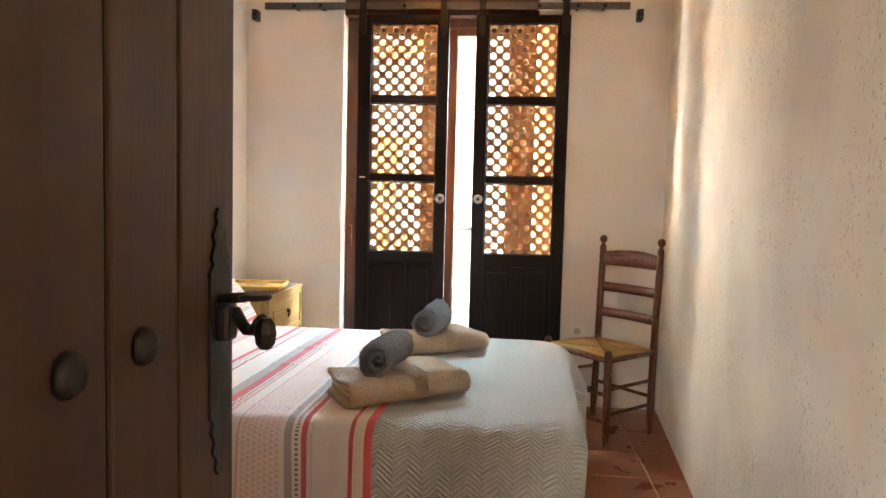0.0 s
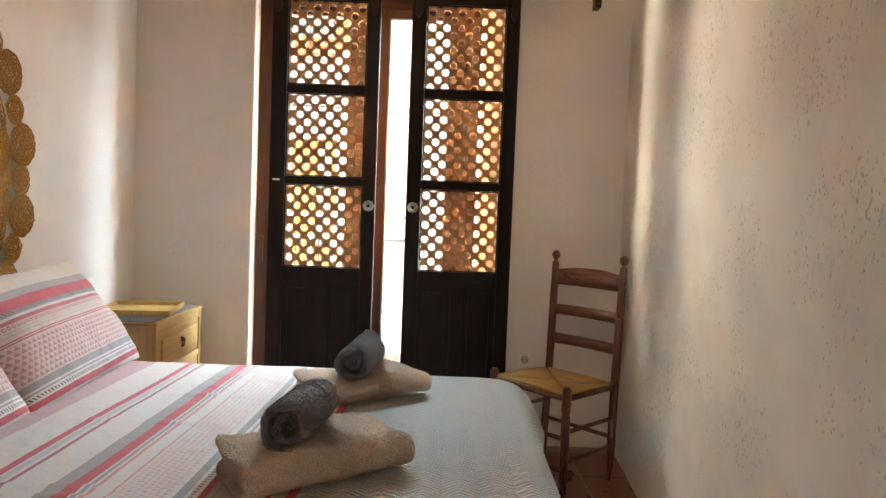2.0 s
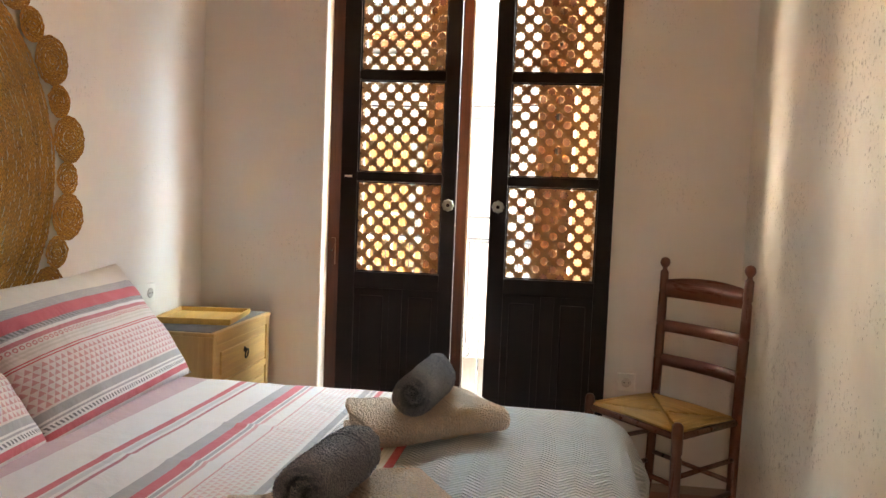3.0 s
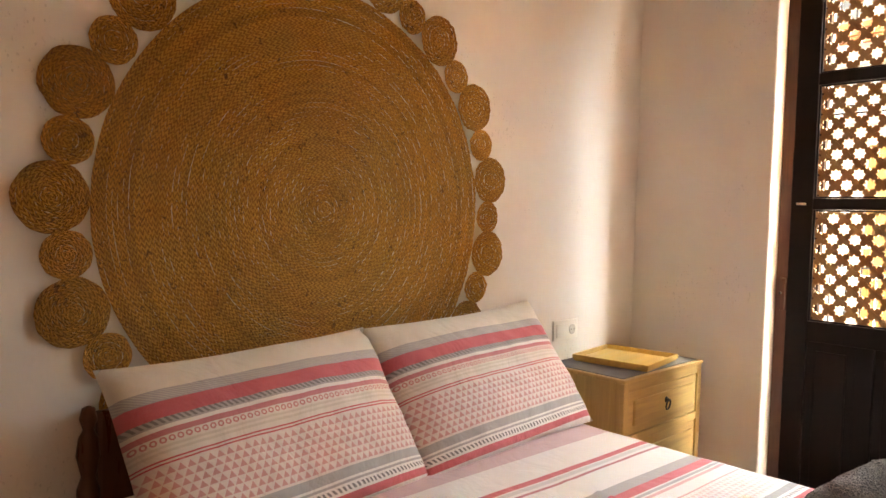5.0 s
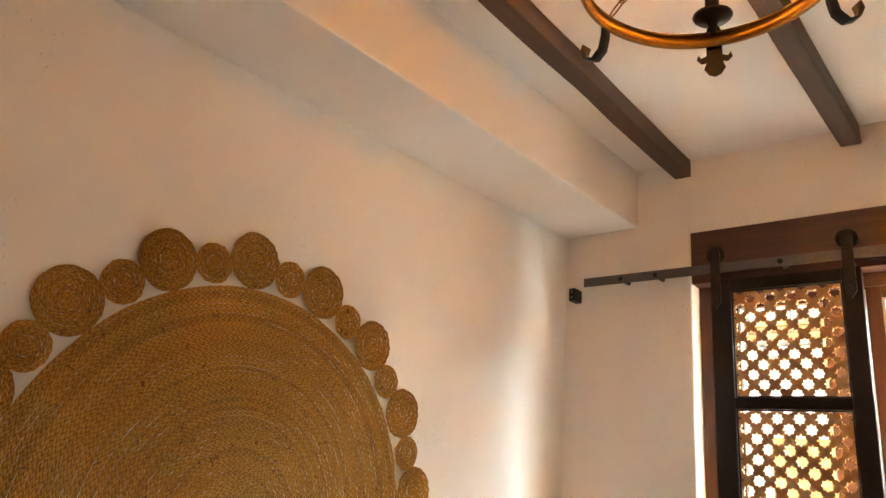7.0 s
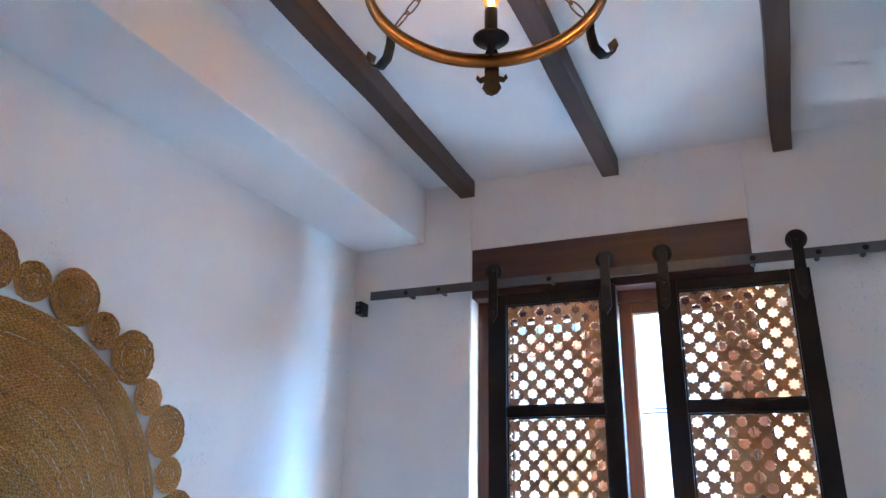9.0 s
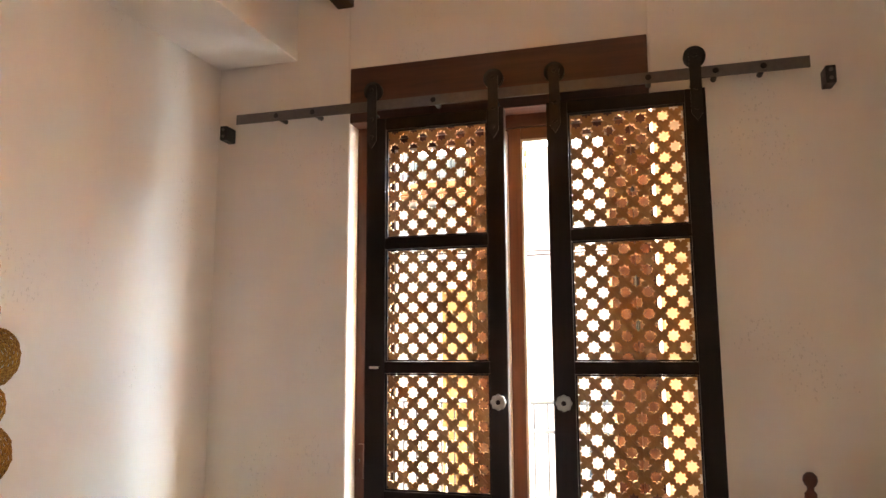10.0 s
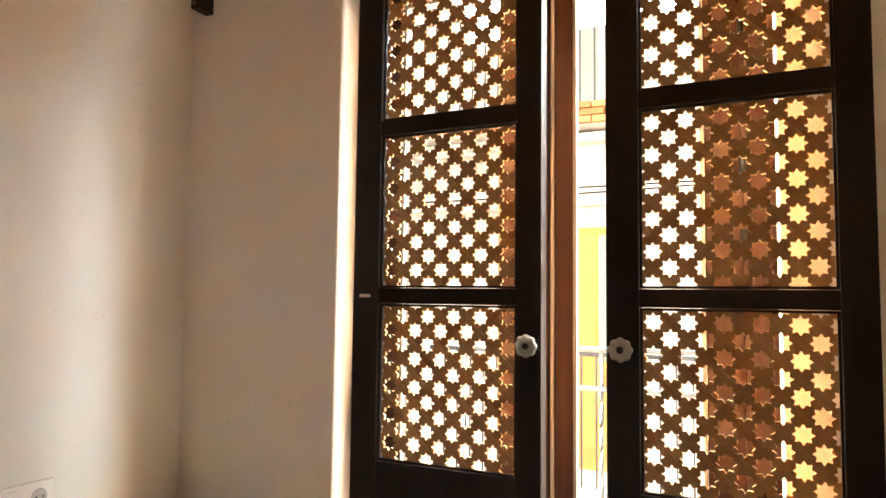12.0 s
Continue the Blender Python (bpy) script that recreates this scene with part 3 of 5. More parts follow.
def shutter(x0, x1, lx0, lx1, shift, label):
    """A sliding shutter: dark frame, three pierced panels above, two raised fields below."""
    s = thing("sliding_shutter", label, "shutter", ((x0 + x1) / 2, -0.065, 0.02), 0.0, "pair of sliding shutters")
    ya, yb = -0.087, -0.045
    rows = [(2.254, 2.30), (1.787, 1.829), (1.325, 1.367), (0.83, 0.905), (0.02, 0.16)]
    local_boxes("stile", [(x0, lx0, ya, yb, 0.02, 2.30)], M_DARK, s)
    local_boxes("stile", [(lx1, x1, ya, yb, 0.02, 2.30)], M_DARK, s)
    for z0, z1 in rows:
        local_boxes("rail", [(lx0, lx1, ya + 0.001, yb - 0.001, z0, z1)], M_DARK, s)
    mid = (lx0 + lx1) / 2
    local_boxes("muntin", [(mid - 0.03, mid + 0.03, ya + 0.001, yb - 0.001, 0.16, 0.83)], M_DARK, s)
    for a, b in ((lx0, mid - 0.03), (mid + 0.03, lx1)):
        p = local_boxes("field", [(a - 0.004, b + 0.004, -0.070, -0.058, 0.155, 0.835)], M_DARK, s, "", 0.0)
        local_boxes("raised_panel", [(a + 0.03, b - 0.03, -0.079, -0.0701, 0.195, 0.795)], M_DARK, s, "", 0.006)
    for z0, z1 in ((1.829, 2.254), (1.367, 1.787), (0.905, 1.325)):
        w, h = lx1 - lx0 - 0.002, z1 - z0 - 0.002
        o = s.matrix_world.translation
        ob = part("pierced_panel", lattice(w, h, shift), M_LATTICE, s, "wooden panel pierced with eight-pointed stars")
        ob.location = ((lx0 + lx1) / 2 - o.x, -0.066 - o.y, (z0 + z1) / 2 - o.z)
        for piece in laths(w, h, shift):
            part("lath", piece, M_LATTICE, ob)
        bead = bmesh.new()
        for r in ((-w / 2, -w / 2 + 0.006, -h / 2, h / 2), (w / 2 - 0.006, w / 2, -h / 2, h / 2), (-w / 2 + 0.006, w / 2 - 0.006, h / 2 - 0.006, h / 2), (-w / 2 + 0.006, w / 2 - 0.006, -h / 2, -h / 2 + 0.006)):
            box(bead, r[0], r[1], -0.012, -0.002, r[2], r[3], 0.002)
        part("bead", bead, M_DARK, ob, "dark retaining bead")
    return s


left_shutter = shutter(0.703, 1.243, 0.780, 1.178, -0.019, "dark brown sliding shutter with pierced star panels, nearly shut")
right_shutter = shutter(1.400, 1.946, 1.475, 1.878, 0.0145, "dark brown sliding shutter with pierced star panels, pushed aside")
local_boxes("sticker", [(0.722, 0.757, -0.0885, -0.0872, 1.341, 1.350)], M_PLASTIC, left_shutter, "small white maker's label", 0.0)


def knob(x, z, root):
    """A flower-shaped glass pull with a dark centre."""
    o = root.matrix_world.translation
    bm = bmesh.new()
    seg = 64
    rings = []
    for r, y in ((0.008, 0.0), (0.010, -0.010), (0.0255, -0.014), (0.027, -0.020), (0.022, -0.025), (0.011, -0.024), (0.004, -0.022)):
        ring = []
        for k in range(seg):
            a = 2 * math.pi * k / seg
            rr = r * (1 + (0.13 * abs(math.cos(4 * a)) - 0.06 if r > 0.015 else 0))
            ring.append(bm.verts.new((rr * math.cos(a), y, rr * math.sin(a))))
        rings.append(ring)
    for a, b in zip(rings, rings[1:]):
        for k in range(seg):
            bm.faces.new((a[k], a[(k + 1) % seg], b[(k + 1) % seg], b[k])).smooth = True
    bm.faces.new(rings[0])
    bm.faces.new(rings[-1])
    k = part("knob", bm, M_KNOB, root, "flower-shaped glass knob")
    k.location = (x - o.x, -0.0875 - o.y, z - o.z)
    bm = bmesh.new()
    lathe(bm, ((0.008, 0), (0.0085, 0.003), (0.005, 0.006)), Matrix.Translation((0, -0.0225, 0)) @ Matrix.Rotation(radians(90), 4, "X"), 14)
    part("screw_cap", bm, M_IRON, k, "dark centre cap")


knob(1.211, 1.228, left_shutter)
knob(1.437, 1.228, right_shutter)


def hanger(x, root):
    """A strap hanger with its wheel, which rides on the rail."""
    o = root.matrix_world.translation
    bm = bmesh.new()
    out = [(-0.019, 2.41), (-0.019, 2.20), (0.0, 2.172), (0.019, 2.20), (0.019, 2.41), (0.011, 2.424), (-0.011, 2.424)]
    slab(bm, [(x + a - o.x, b - o.z) for a, b in out], -0.128 - o.y, -0.1225 - o.y)
    box(bm, x - 0.019 - o.x, x + 0.019 - o.x, -0.122 - o.y, -0.0875 - o.y, 2.302 - o.z, 2.3075 - o.z, 0.001)
    h = part("hanger", bm, M_IRON, root, "black iron strap hanger")
    bm = bmesh.new()
    m = Matrix.Translation((x - o.x, -0.122 - o.y, 2.402 - o.z)) @ Matrix.Rotation(radians(-90), 4, "X")
    lathe(bm, ((0.012, 0), (0.037, 0.001), (0.037, 0.006), (0.031, 0.008), (0.031, 0.013), (0.037, 0.015), (0.037, 0.020), (0.012, 0.021)), m, 28)
    part("wheel", bm, M_IRON, h, "black rail wheel")
    for z in (2.402, 2.285, 2.215):
        bm = bmesh.new()
        m = Matrix.Translation((x - o.x, -0.128 - o.y, z - o.z)) @ Matrix.Rotation(radians(90), 4, "X")
        lathe(bm, ((0.008, 0), (0.008, 0.004), (0.004, 0.006)), m, 6, False)
        part("bolt", bm, M_IRON, h, "bolt head")


for x in (0.738, 1.212):
    hanger(x, left_shutter)
for x in (1.436, 1.914):
    hanger(x, right_shutter)

rail = thing("sliding_rail", "grey steel flat rail for the sliding shutters", "rail", (1.2, -0.11, 2.325))
local_boxes("bar", [(0.139, 2.272, -0.113, -0.106, 2.325, 2.365)], M_RAIL, rail, "", 0.001)
for x in (0.32, 0.48, 0.98, 1.76, 1.98, 2.13):
    bm = bmesh.new()
    m = Matrix.Translation((x - 1.2, -0.003, 0.02)) @ Matrix.Rotation(radians(90), 4, "X")
    lathe(bm, ((0.010, -0.085), (0.010, 0.0), (0.011, 0.0005), (0.011, 0.005), (0.006, 0.008)), m, 12)
    part("bolt", bm, M_IRON, rail, "black bolt with spacer")
for x in (0.068, 2.335):
    st = thing("rail_stop", "small black end stop screwed to the wall", "stop", (x, -0.06, 2.302), 0.0, "rail end stops")
    bm = bmesh.new()
    box(bm, -0.016, 0.016, -0.035, 0.035, -0.03, 0.03, 0.004)
    part("body", bm, M_IRON, st)
    bm = bmesh.new()
    for dz in (-0.014, 0.014):
        lathe(bm, ((0.006, 0), (0.006, 0.004)), Matrix.Translation((0, -0.035, dz)) @ Matrix.Rotation(radians(90), 4, "X"), 8)
    part("screw", bm, M_RAIL, st, "screw heads")


# ---- outside: balcony, street, house across ----
bm = bmesh.new()
box(bm, -40, 40, 0.34, 60, -3.35, -3.2)
tagged(setting("ground", bm, plain("asphalt", (0.10, 0.095, 0.09), 0.9)), "grey paved street below")
bm = bmesh.new()
box(bm, 0.2, 2.3, 0.34, 0.90, -0.16, -0.03, 0.01)
tagged(setting("balcony_slab", bm, M_EXT), "pale narrow balcony slab")
railing = thing("balcony_railing", "grey-painted iron balcony railing with twisted bars and scrolls", "railing", (1.25, 0.78, -0.03))
for x in (-1.0, 1.0):
    bm = bmesh.new()
    box(bm, x - 0.015, x + 0.015, -0.015, 0.015, 0.0, 1.19, 0.003)
    part("post", bm, M_GALV, railing)
for z in (0.09, 1.05, 1.19):
    bm = bmesh.new()
    box(bm, -1.02, 1.02, -0.015, 0.015, z, z + 0.016, 0.003)
    part("rail", bm, M_GALV, railing)


def twisted(x, z0, z1):
    bm = bmesh.new()
    r, n, rings = 0.0085, 60, []
    for i in range(n + 1):
        t = i / n
        a = t * 20 if 0.1 < t < 0.9 else (2 if t <= 0.1 else 18)
        rings.append([bm.verts.new((x + r * math.cos(a + k * math.pi / 2), r * math.sin(a + k * math.pi / 2), z0 + (z1 - z0) * t)) for k in range(4)])
    for a, b in zip(rings, rings[1:]):
        for k in range(4):
            bm.faces.new((a[k], a[(k + 1) % 4], b[(k + 1) % 4], b[k]))
    bm.faces.new(rings[0][::-1])
    bm.faces.new(rings[-1])
    return bm


def scroll(cx, cz, r, turn, flip):
    pts = []
    for i in range(26):
        a = i / 25 * 2.6 * math.pi
        q = r * (1 - 0.72 * i / 25)
        pts.append((cx + flip * q * math.cos(a + turn), 0, cz + q * math.sin(a + turn)))
    bm = bmesh.new()
    tube(bm, pts, 0.0065, 6)
    return bm


for i in range(16):
    x = -1.0 + i * 0.133
    if i % 2:
        part("twisted_bar", twisted(x, 0.1, 1.2), M_GALV, railing)
        for cz, turn in ((0.42, 1.57), (0.60, -1.57)):
            part("scroll", scroll(x + 0.05, cz, 0.055, turn, 1), M_GALV, railing)
    else:
        bm = bmesh.new()
        rod(bm, (x, 0, 0.1), (x, 0, 1.06), 0.006)
        part("bar", bm, M_GALV, railing)

FY = 5.2
house = thing("house_across_the_street", "sunlit white and ochre house with a brick-edged balcony", "house", (0.5, FY, -3.2))


def hbox(name, r, mat, label="", bevel=0.0, parent=None):
    ob = local_boxes(name, [r], mat, house, label, bevel)
    return ob


hbox("wall", (-9, 9, FY, FY + 5, -3.2, 6.4), M_EXT)
hbox("cornice", (-9, 9, FY - 0.12, FY, 2.28, 2.42), M_EXT, "pale moulded cornice", 0.02)
hbox("cornice", (-9, 9, FY - 0.20, FY - 0.001, 2.9, 3.0), M_EXT, "pale moulded cornice", 0.02)
hbox("door_frame", (-0.47, 0.33, FY - 0.05, FY - 0.001, -0.3, 2.07), M_OCHRE, "ochre door surround", 0.006)
hbox("door_leaf", (-0.41, -0.12, FY - 0.08, FY - 0.0505, -0.25, 1.98), M_OCHRE, "ochre panelled leaf", 0.006)
hbox("door_leaf", (-0.085, 0.065, FY - 0.08, FY - 0.0505, -0.25, 1.98), M_OCHRE, "ochre panelled leaf", 0.006)
hbox("door_leaf", (0.11, 0.265, FY - 0.08, FY - 0.0505, 0.75, 1.98), M_TEAL, "grey-green glazed leaf", 0.006)
hbox("balcony", (-1.4, 2.6, FY - 0.75, FY - 0.001, -0.45, -0.3), M_EXT, "pale balcony slab", 0.01)
hbox("upper_balcony", (-2.2, 0.35, FY - 0.55, FY - 0.001, 3.02, 3.2), M_EXT, "pale balcony slab", 0.01)
for z in (0.85, 4.2):
    hbox("rail", (-1.4 if z < 2 else -2.2, 2.6 if z < 2 else 0.35, FY - 0.74 if z < 2 else FY - 0.54, FY - 0.70 if z < 2 else FY - 0.50, z, z + 0.04), M_GALV, "grey railing", 0.004)
for i in range(30):
    hbox("baluster", (-1.38 + i * 0.135, -1.366 + i * 0.135, FY - 0.727, FY - 0.713, -0.3, 0.85), M_GALV)
for i in range(19):
    hbox("baluster", (-2.18 + i * 0.139, -2.166 + i * 0.139, FY - 0.527, FY - 0.513, 3.2, 4.2), M_GALV)
hbox("upper_window", (-0.9, 0.1, FY - 0.06, FY - 0.001, 3.25, 5.1), M_TEAL, "grey-green upper window", 0.01)
o = house.matrix_world.translation
_bb = bmesh.new()
box(_bb, -0.115, 0.115, -0.03, 0.03, -0.03, 0.03, 0.004, 1)
BRICK = mesh_of("brick", _bb, M_BRICK)
for r in range(3):
    for i in range(11):
        b = new("brick", BRICK)
        b.parent = house
        b.location = (-2.1 + i * 0.24 + 0.12 * (r % 2) - o.x, FY - 0.585 - o.y, 3.02 + 0.068 * r - o.z)
for r in range(34):
    b = new("brick", BRICK)
    b.parent = house
    b.location = (0.35 + 0.06 * (r % 2) - o.x, FY - 0.031 - o.y, 3.25 + 0.068 * r - o.z)
for k, (za, zb) in enumerate(((2.75, 2.62), (2.55, 2.70))):
    bm = bmesh.new()
    tube(bm, [(-6 + 12 * t - 0.5, -0.3, za + (zb - za) * t - 0.25 * 4 * t * (1 - t) + 3.2) for t in (i / 24 for i in range(25))], 0.008, 6)
    part("cable", bm, M_IRON, house, "thin black cable")


# ---- bed ----
BX0, BX1, BY0, BY1, BZ = 0.06, 1.875, -2.345, -0.945, 0.575
bed = thing("bed", "double bed with dark wooden headboard under the covers", "bed", (1.0, -1.61, 0.0), -2.0)
local_boxes("mattress", [(BX0, BX1 - 0.06, BY0 + 0.06, BY1 - 0.06, 0.33, BZ - 0.012)], M_LINEN, bed, "pale mattress", 0.05)
local_boxes("base", [(BX0, BX1 - 0.08, BY0 + 0.08, BY1 - 0.08, 0.22, 0.33)], M_CHAIR, bed, "dark slatted base", 0.01)
for x in (0.12, 1.80):
    for y in (BY0 + 0.13, BY1 - 0.13):
        local_boxes("leg", [(x - 0.03, x + 0.03, y - 0.03, y + 0.03, 0.0, 0.22)], M_CHAIR, bed, "", 0.006)
local_boxes("headboard", [(0.022, 0.056, -2.40, -0.94, 0.30, 0.80)], M_CHAIR, bed, "dark brown wooden headboard", 0.012)
for y in (-2.415, -0.955):
    bm = bmesh.new()
    lathe(bm, ((0.022, 0.0), (0.024, 0.35), (0.018, 0.37), (0.026, 0.42), (0.026, 0.62), (0.016, 0.65), (0.027, 0.70), (0.022, 0.74), (0.012, 0.76), (0.020, 0.785), (0.014, 0.81), (0.003, 0.815)),
          Matrix.Translation((0.042 - 1.0, y + 1.61, 0)), 16)
    part("post", bm, M_CHAIR, bed, "turned dark post")


def slant(y):
    """The bed stands a little askew to the wall."""
    return 0.035 * (y + 1.6)


def fold(x, y, r, top, grow):
    """Lays a flat cloth point over the bed's edges: what reaches past them hangs down."""
    def roll(d):
        if d <= 0:
            return 0.0, 0.0
        if d < r * math.pi / 2:
            return r * math.sin(d / r), r * (1 - math.cos(d / r))
        return r + 0.01 * (d - r * math.pi / 2), r + d - r * math.pi / 2
    R = 0.11
    ex, ey0, ey1 = BX1 + grow - r - R, BY0 - grow + r + R, BY1 + grow - r - R
    cx, cy = min(x, ex), min(max(y, ey0), ey1)
    dx, dy = x - cx, y - cy
    d = math.hypot(dx, dy)
    if d <= R:
        return x, y, top
    out, drop = roll(d - R)
    if dx > 0 and dy > 0:
        out += 0.20 * (2 * dx * dy / (d * d)) ** 3 * min(1.0, (d - R) / 0.30)
    return cx + dx / d * (R + out), cy + dy / d * (R + out), max(0.02, top - drop)


def pinch(x, y):
    """Sharp little pressing creases that run across the cloth."""
    lift = 0.0
    for y0, x0, x1, lean in ((-2.19, 0.30, 1.02, 0.015), (-2.24, 0.62, 1.16, -0.02), (-1.72, 0.42, 1.0, 0.03), (-1.42, 0.55, 1.1, -0.03), (-1.95, 0.80, 1.2, 0.04)):
        if x0 < x < x1:
            fade = math.sin(math.pi * (x - x0) / (x1 - x0))
            lift += 0.006 * fade * math.exp(-((y - y0 - lean * (x - 0.7) - 0.006 * noise.noise(Vector((x * 9, y0, 0)))) / 0.010) ** 2)
    return lift


def drape(x0, x1, y0, y1, top, grow, step, wrinkle, r=0.05):
    nx, ny = int((x1 - x0) / step), int((y1 - y0) / step)
    bm = bmesh.new()
    rows = []
    for i in range(nx + 1):
        row = []
        for j in range(ny + 1):
            x, y = x0 + (x1 - x0) * i / nx, y0 + (y1 - y0) * j / ny
            xx, yy, zz = fold(x, y, r, top, grow)
            p = Vector((x * 4.0, y * 2.2, 0.3))
            w = wrinkle * (noise.noise(p) + 0.5 * noise.noise(p * 2.7))
            w += pinch(x, y) * wrinkle * 250
            hang = min(1.0, (top - zz) / 0.25)
            flute = 0.014 * hang * math.sin(x * 17 + 2 * noise.noise(p))
            row.append(bm.verts.new((xx + slant(yy) + 0.3 * flute, yy - flute if y < -1.6 else yy + flute, zz + w * (1 - hang))))
        rows.append(row)
    for i in range(nx):
        for j in range(ny):
            bm.faces.new((rows[i][j], rows[i + 1][j], rows[i + 1][j + 1], rows[i][j + 1])).smooth = True
    return bm


def cloth(name, bm, mat, label, category, thick=0.004):
    ob = part(name, bm, mat)
    s = ob.modifiers.new("thickness", "SOLIDIFY")
    s.thickness, s.offset = thick, 0.0
    return tagged(ob, label, category)


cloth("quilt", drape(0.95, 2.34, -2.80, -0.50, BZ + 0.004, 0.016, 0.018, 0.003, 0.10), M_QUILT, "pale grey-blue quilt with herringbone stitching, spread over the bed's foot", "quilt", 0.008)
cloth("bedspread", drape(0.07, 1.285, -2.80, -0.54, BZ + 0.014, 0.026, 0.018, 0.004, 0.06), M_SHEET, "white cotton bedspread with red, pink and grey woven stripes", "bedspread", 0.003)


def pillow(at, tilt, turn, lean, seed):
    """A plump pillow in a striped case; local x along its width, y up its height, z out of its face."""
    bm = bmesh.new()
    W, H, T = 0.372, 0.235, 0.085
    nu, nv = 44, 30
    sides = []
    for s in (1, -1):
        rows = []
        for i in range(nu + 1):
            row = []
            for j in range(nv + 1):
                u, v = -1 + 2 * i / nu, -1 + 2 * j / nv
                t = T * (max(0, 1 - abs(u) ** 3.2) * max(0, 1 - abs(v) ** 2.6)) ** 0.55
                pinch = 1 - 0.035 * (1 - v * v) * abs(u) ** 3
                pinch_v = 1 - 0.05 * (1 - u * u) * abs(v) ** 3
                q = Vector((u * 3 + seed, v * 2, s))
                wr = 0.006 * noise.noise(q * 1.7) + 0.004 * noise.noise(q * 4.1)
                sag = -0.01 * v
                row.append(bm.verts.new((u * W * pinch, v * H * pinch_v, s * (t + (wr if t > 0.01 else 0)) + sag + 0.012 * noise.noise(Vector((u * 1.5, v * 1.5, seed))))))
            rows.append(row)
        sides.append(rows)
        for i in range(nu):
            for j in range(nv):
                bm.faces.new((rows[i][j], rows[i + 1][j], rows[i + 1][j + 1], rows[i][j + 1])).smooth = True
    bmesh.ops.remove_doubles(bm, verts=bm.verts, dist=0.0008)
    ob = part("pillow", bm, M_PILLOW)
    x_ax = Vector((0, 1, 0))
    y_ax = Vector((-math.cos(radians(tilt)), 0, math.sin(radians(tilt))))
    z_ax = x_ax.cross(y_ax)
    m = Matrix((x_ax, y_ax, z_ax)).transposed().to_4x4()
    ob.matrix_world = Matrix.Translation(at) @ Matrix.Rotation(radians(turn), 4, "Z") @ m @ Matrix.Rotation(radians(lean), 4, "Z")
    return tagged(ob, "plump pillow in a pink, red and grey striped case", "pillow", "two pillows")


pillow((0.272, -2.030, 0.748), 55, 1.0, 2.0, 3.0)
pillow((0.272, -1.315, 0.770), 55, -2.0, 3.0, 8.0)


# ---- towels ----
def pile(name, source, count, height, material, parent):
    """The raised terry loops of a towel: tiny leaning blades over its whole skin."""
    me = source.data
    me.calc_loop_triangles()
    tris = [tuple(me.vertices[i].co.copy() for i in t.vertices) for t in me.loop_triangles]
    reach = list(itertools.accumulate((b - a).cross(c - a).length for a, b, c in tris))
    verts, faces = [], []
    for _ in range(count):
        a, b, c = tris[bisect_at(reach, random.random() * reach[-1])]
        u, v = random.random(), random.random()
        if u + v > 1:
            u, v = 1 - u, 1 - v
        n = (b - a).cross(c - a).normalized()
        p = a + (b - a) * u + (c - a) * v
        lean = Vector((random.uniform(-1, 1), random.uniform(-1, 1), random.uniform(-1, 1)))
        side = n.cross(lean).normalized() * random.uniform(0.0007, 0.0013)
        tip = p + (n + lean * 0.55).normalized() * height * random.uniform(0.5, 1.2)
        k = len(verts)
        verts += [p - side, p + side, tip + side * 0.5, tip - side * 0.5]
        faces.append((k, k + 1, k + 2, k + 3))
    out = bpy.data.meshes.new(name)
    out.from_pydata(verts, [], faces)
    out.materials.append(material)
    ob = new(name, out)
    ob.parent = parent
    return tagged(ob, "raised terry loops", kind="stuff")


def bisect_at(reach, value):
    lo, hi = 0, len(reach) - 1
    while lo < hi:
        mid = (lo + hi) // 2
        if reach[mid] < value:
            lo = mid + 1
        else:
            hi = mid
    return lo


def sweep(bm, rings, out_count):
    """Closes a row of rings, each an outer skin followed by its inner skin in reverse, into one folded sheet."""
    m = len(rings[0])
    for a, b in zip(rings, rings[1:]):
        for j in range(m):
            bm.faces.new((a[j], b[j], b[(j + 1) % m], a[(j + 1) % m])).smooth = True
    for ring, rev in ((rings[0], False), (rings[-1], True)):
        for j in range(out_count - 1):
            q = (ring[j], ring[j + 1], ring[m - 2 - j], ring[m - 1 - j])
            bm.faces.new(q[::-1] if rev else q).smooth = True


def skins(path, thick):
    """A path in y, z and the same path set off by the cloth's thickness."""
    out, inn = [], []
    for i, (y, z) in enumerate(path):
        a, b = path[max(0, i - 1)], path[min(len(path) - 1, i + 1)]
        d = Vector((b[0] - a[0], b[1] - a[1])).normalized()
        out.append((y, z))
        inn.append((y + d.y * thick, z - d.x * thick))
    return out, inn


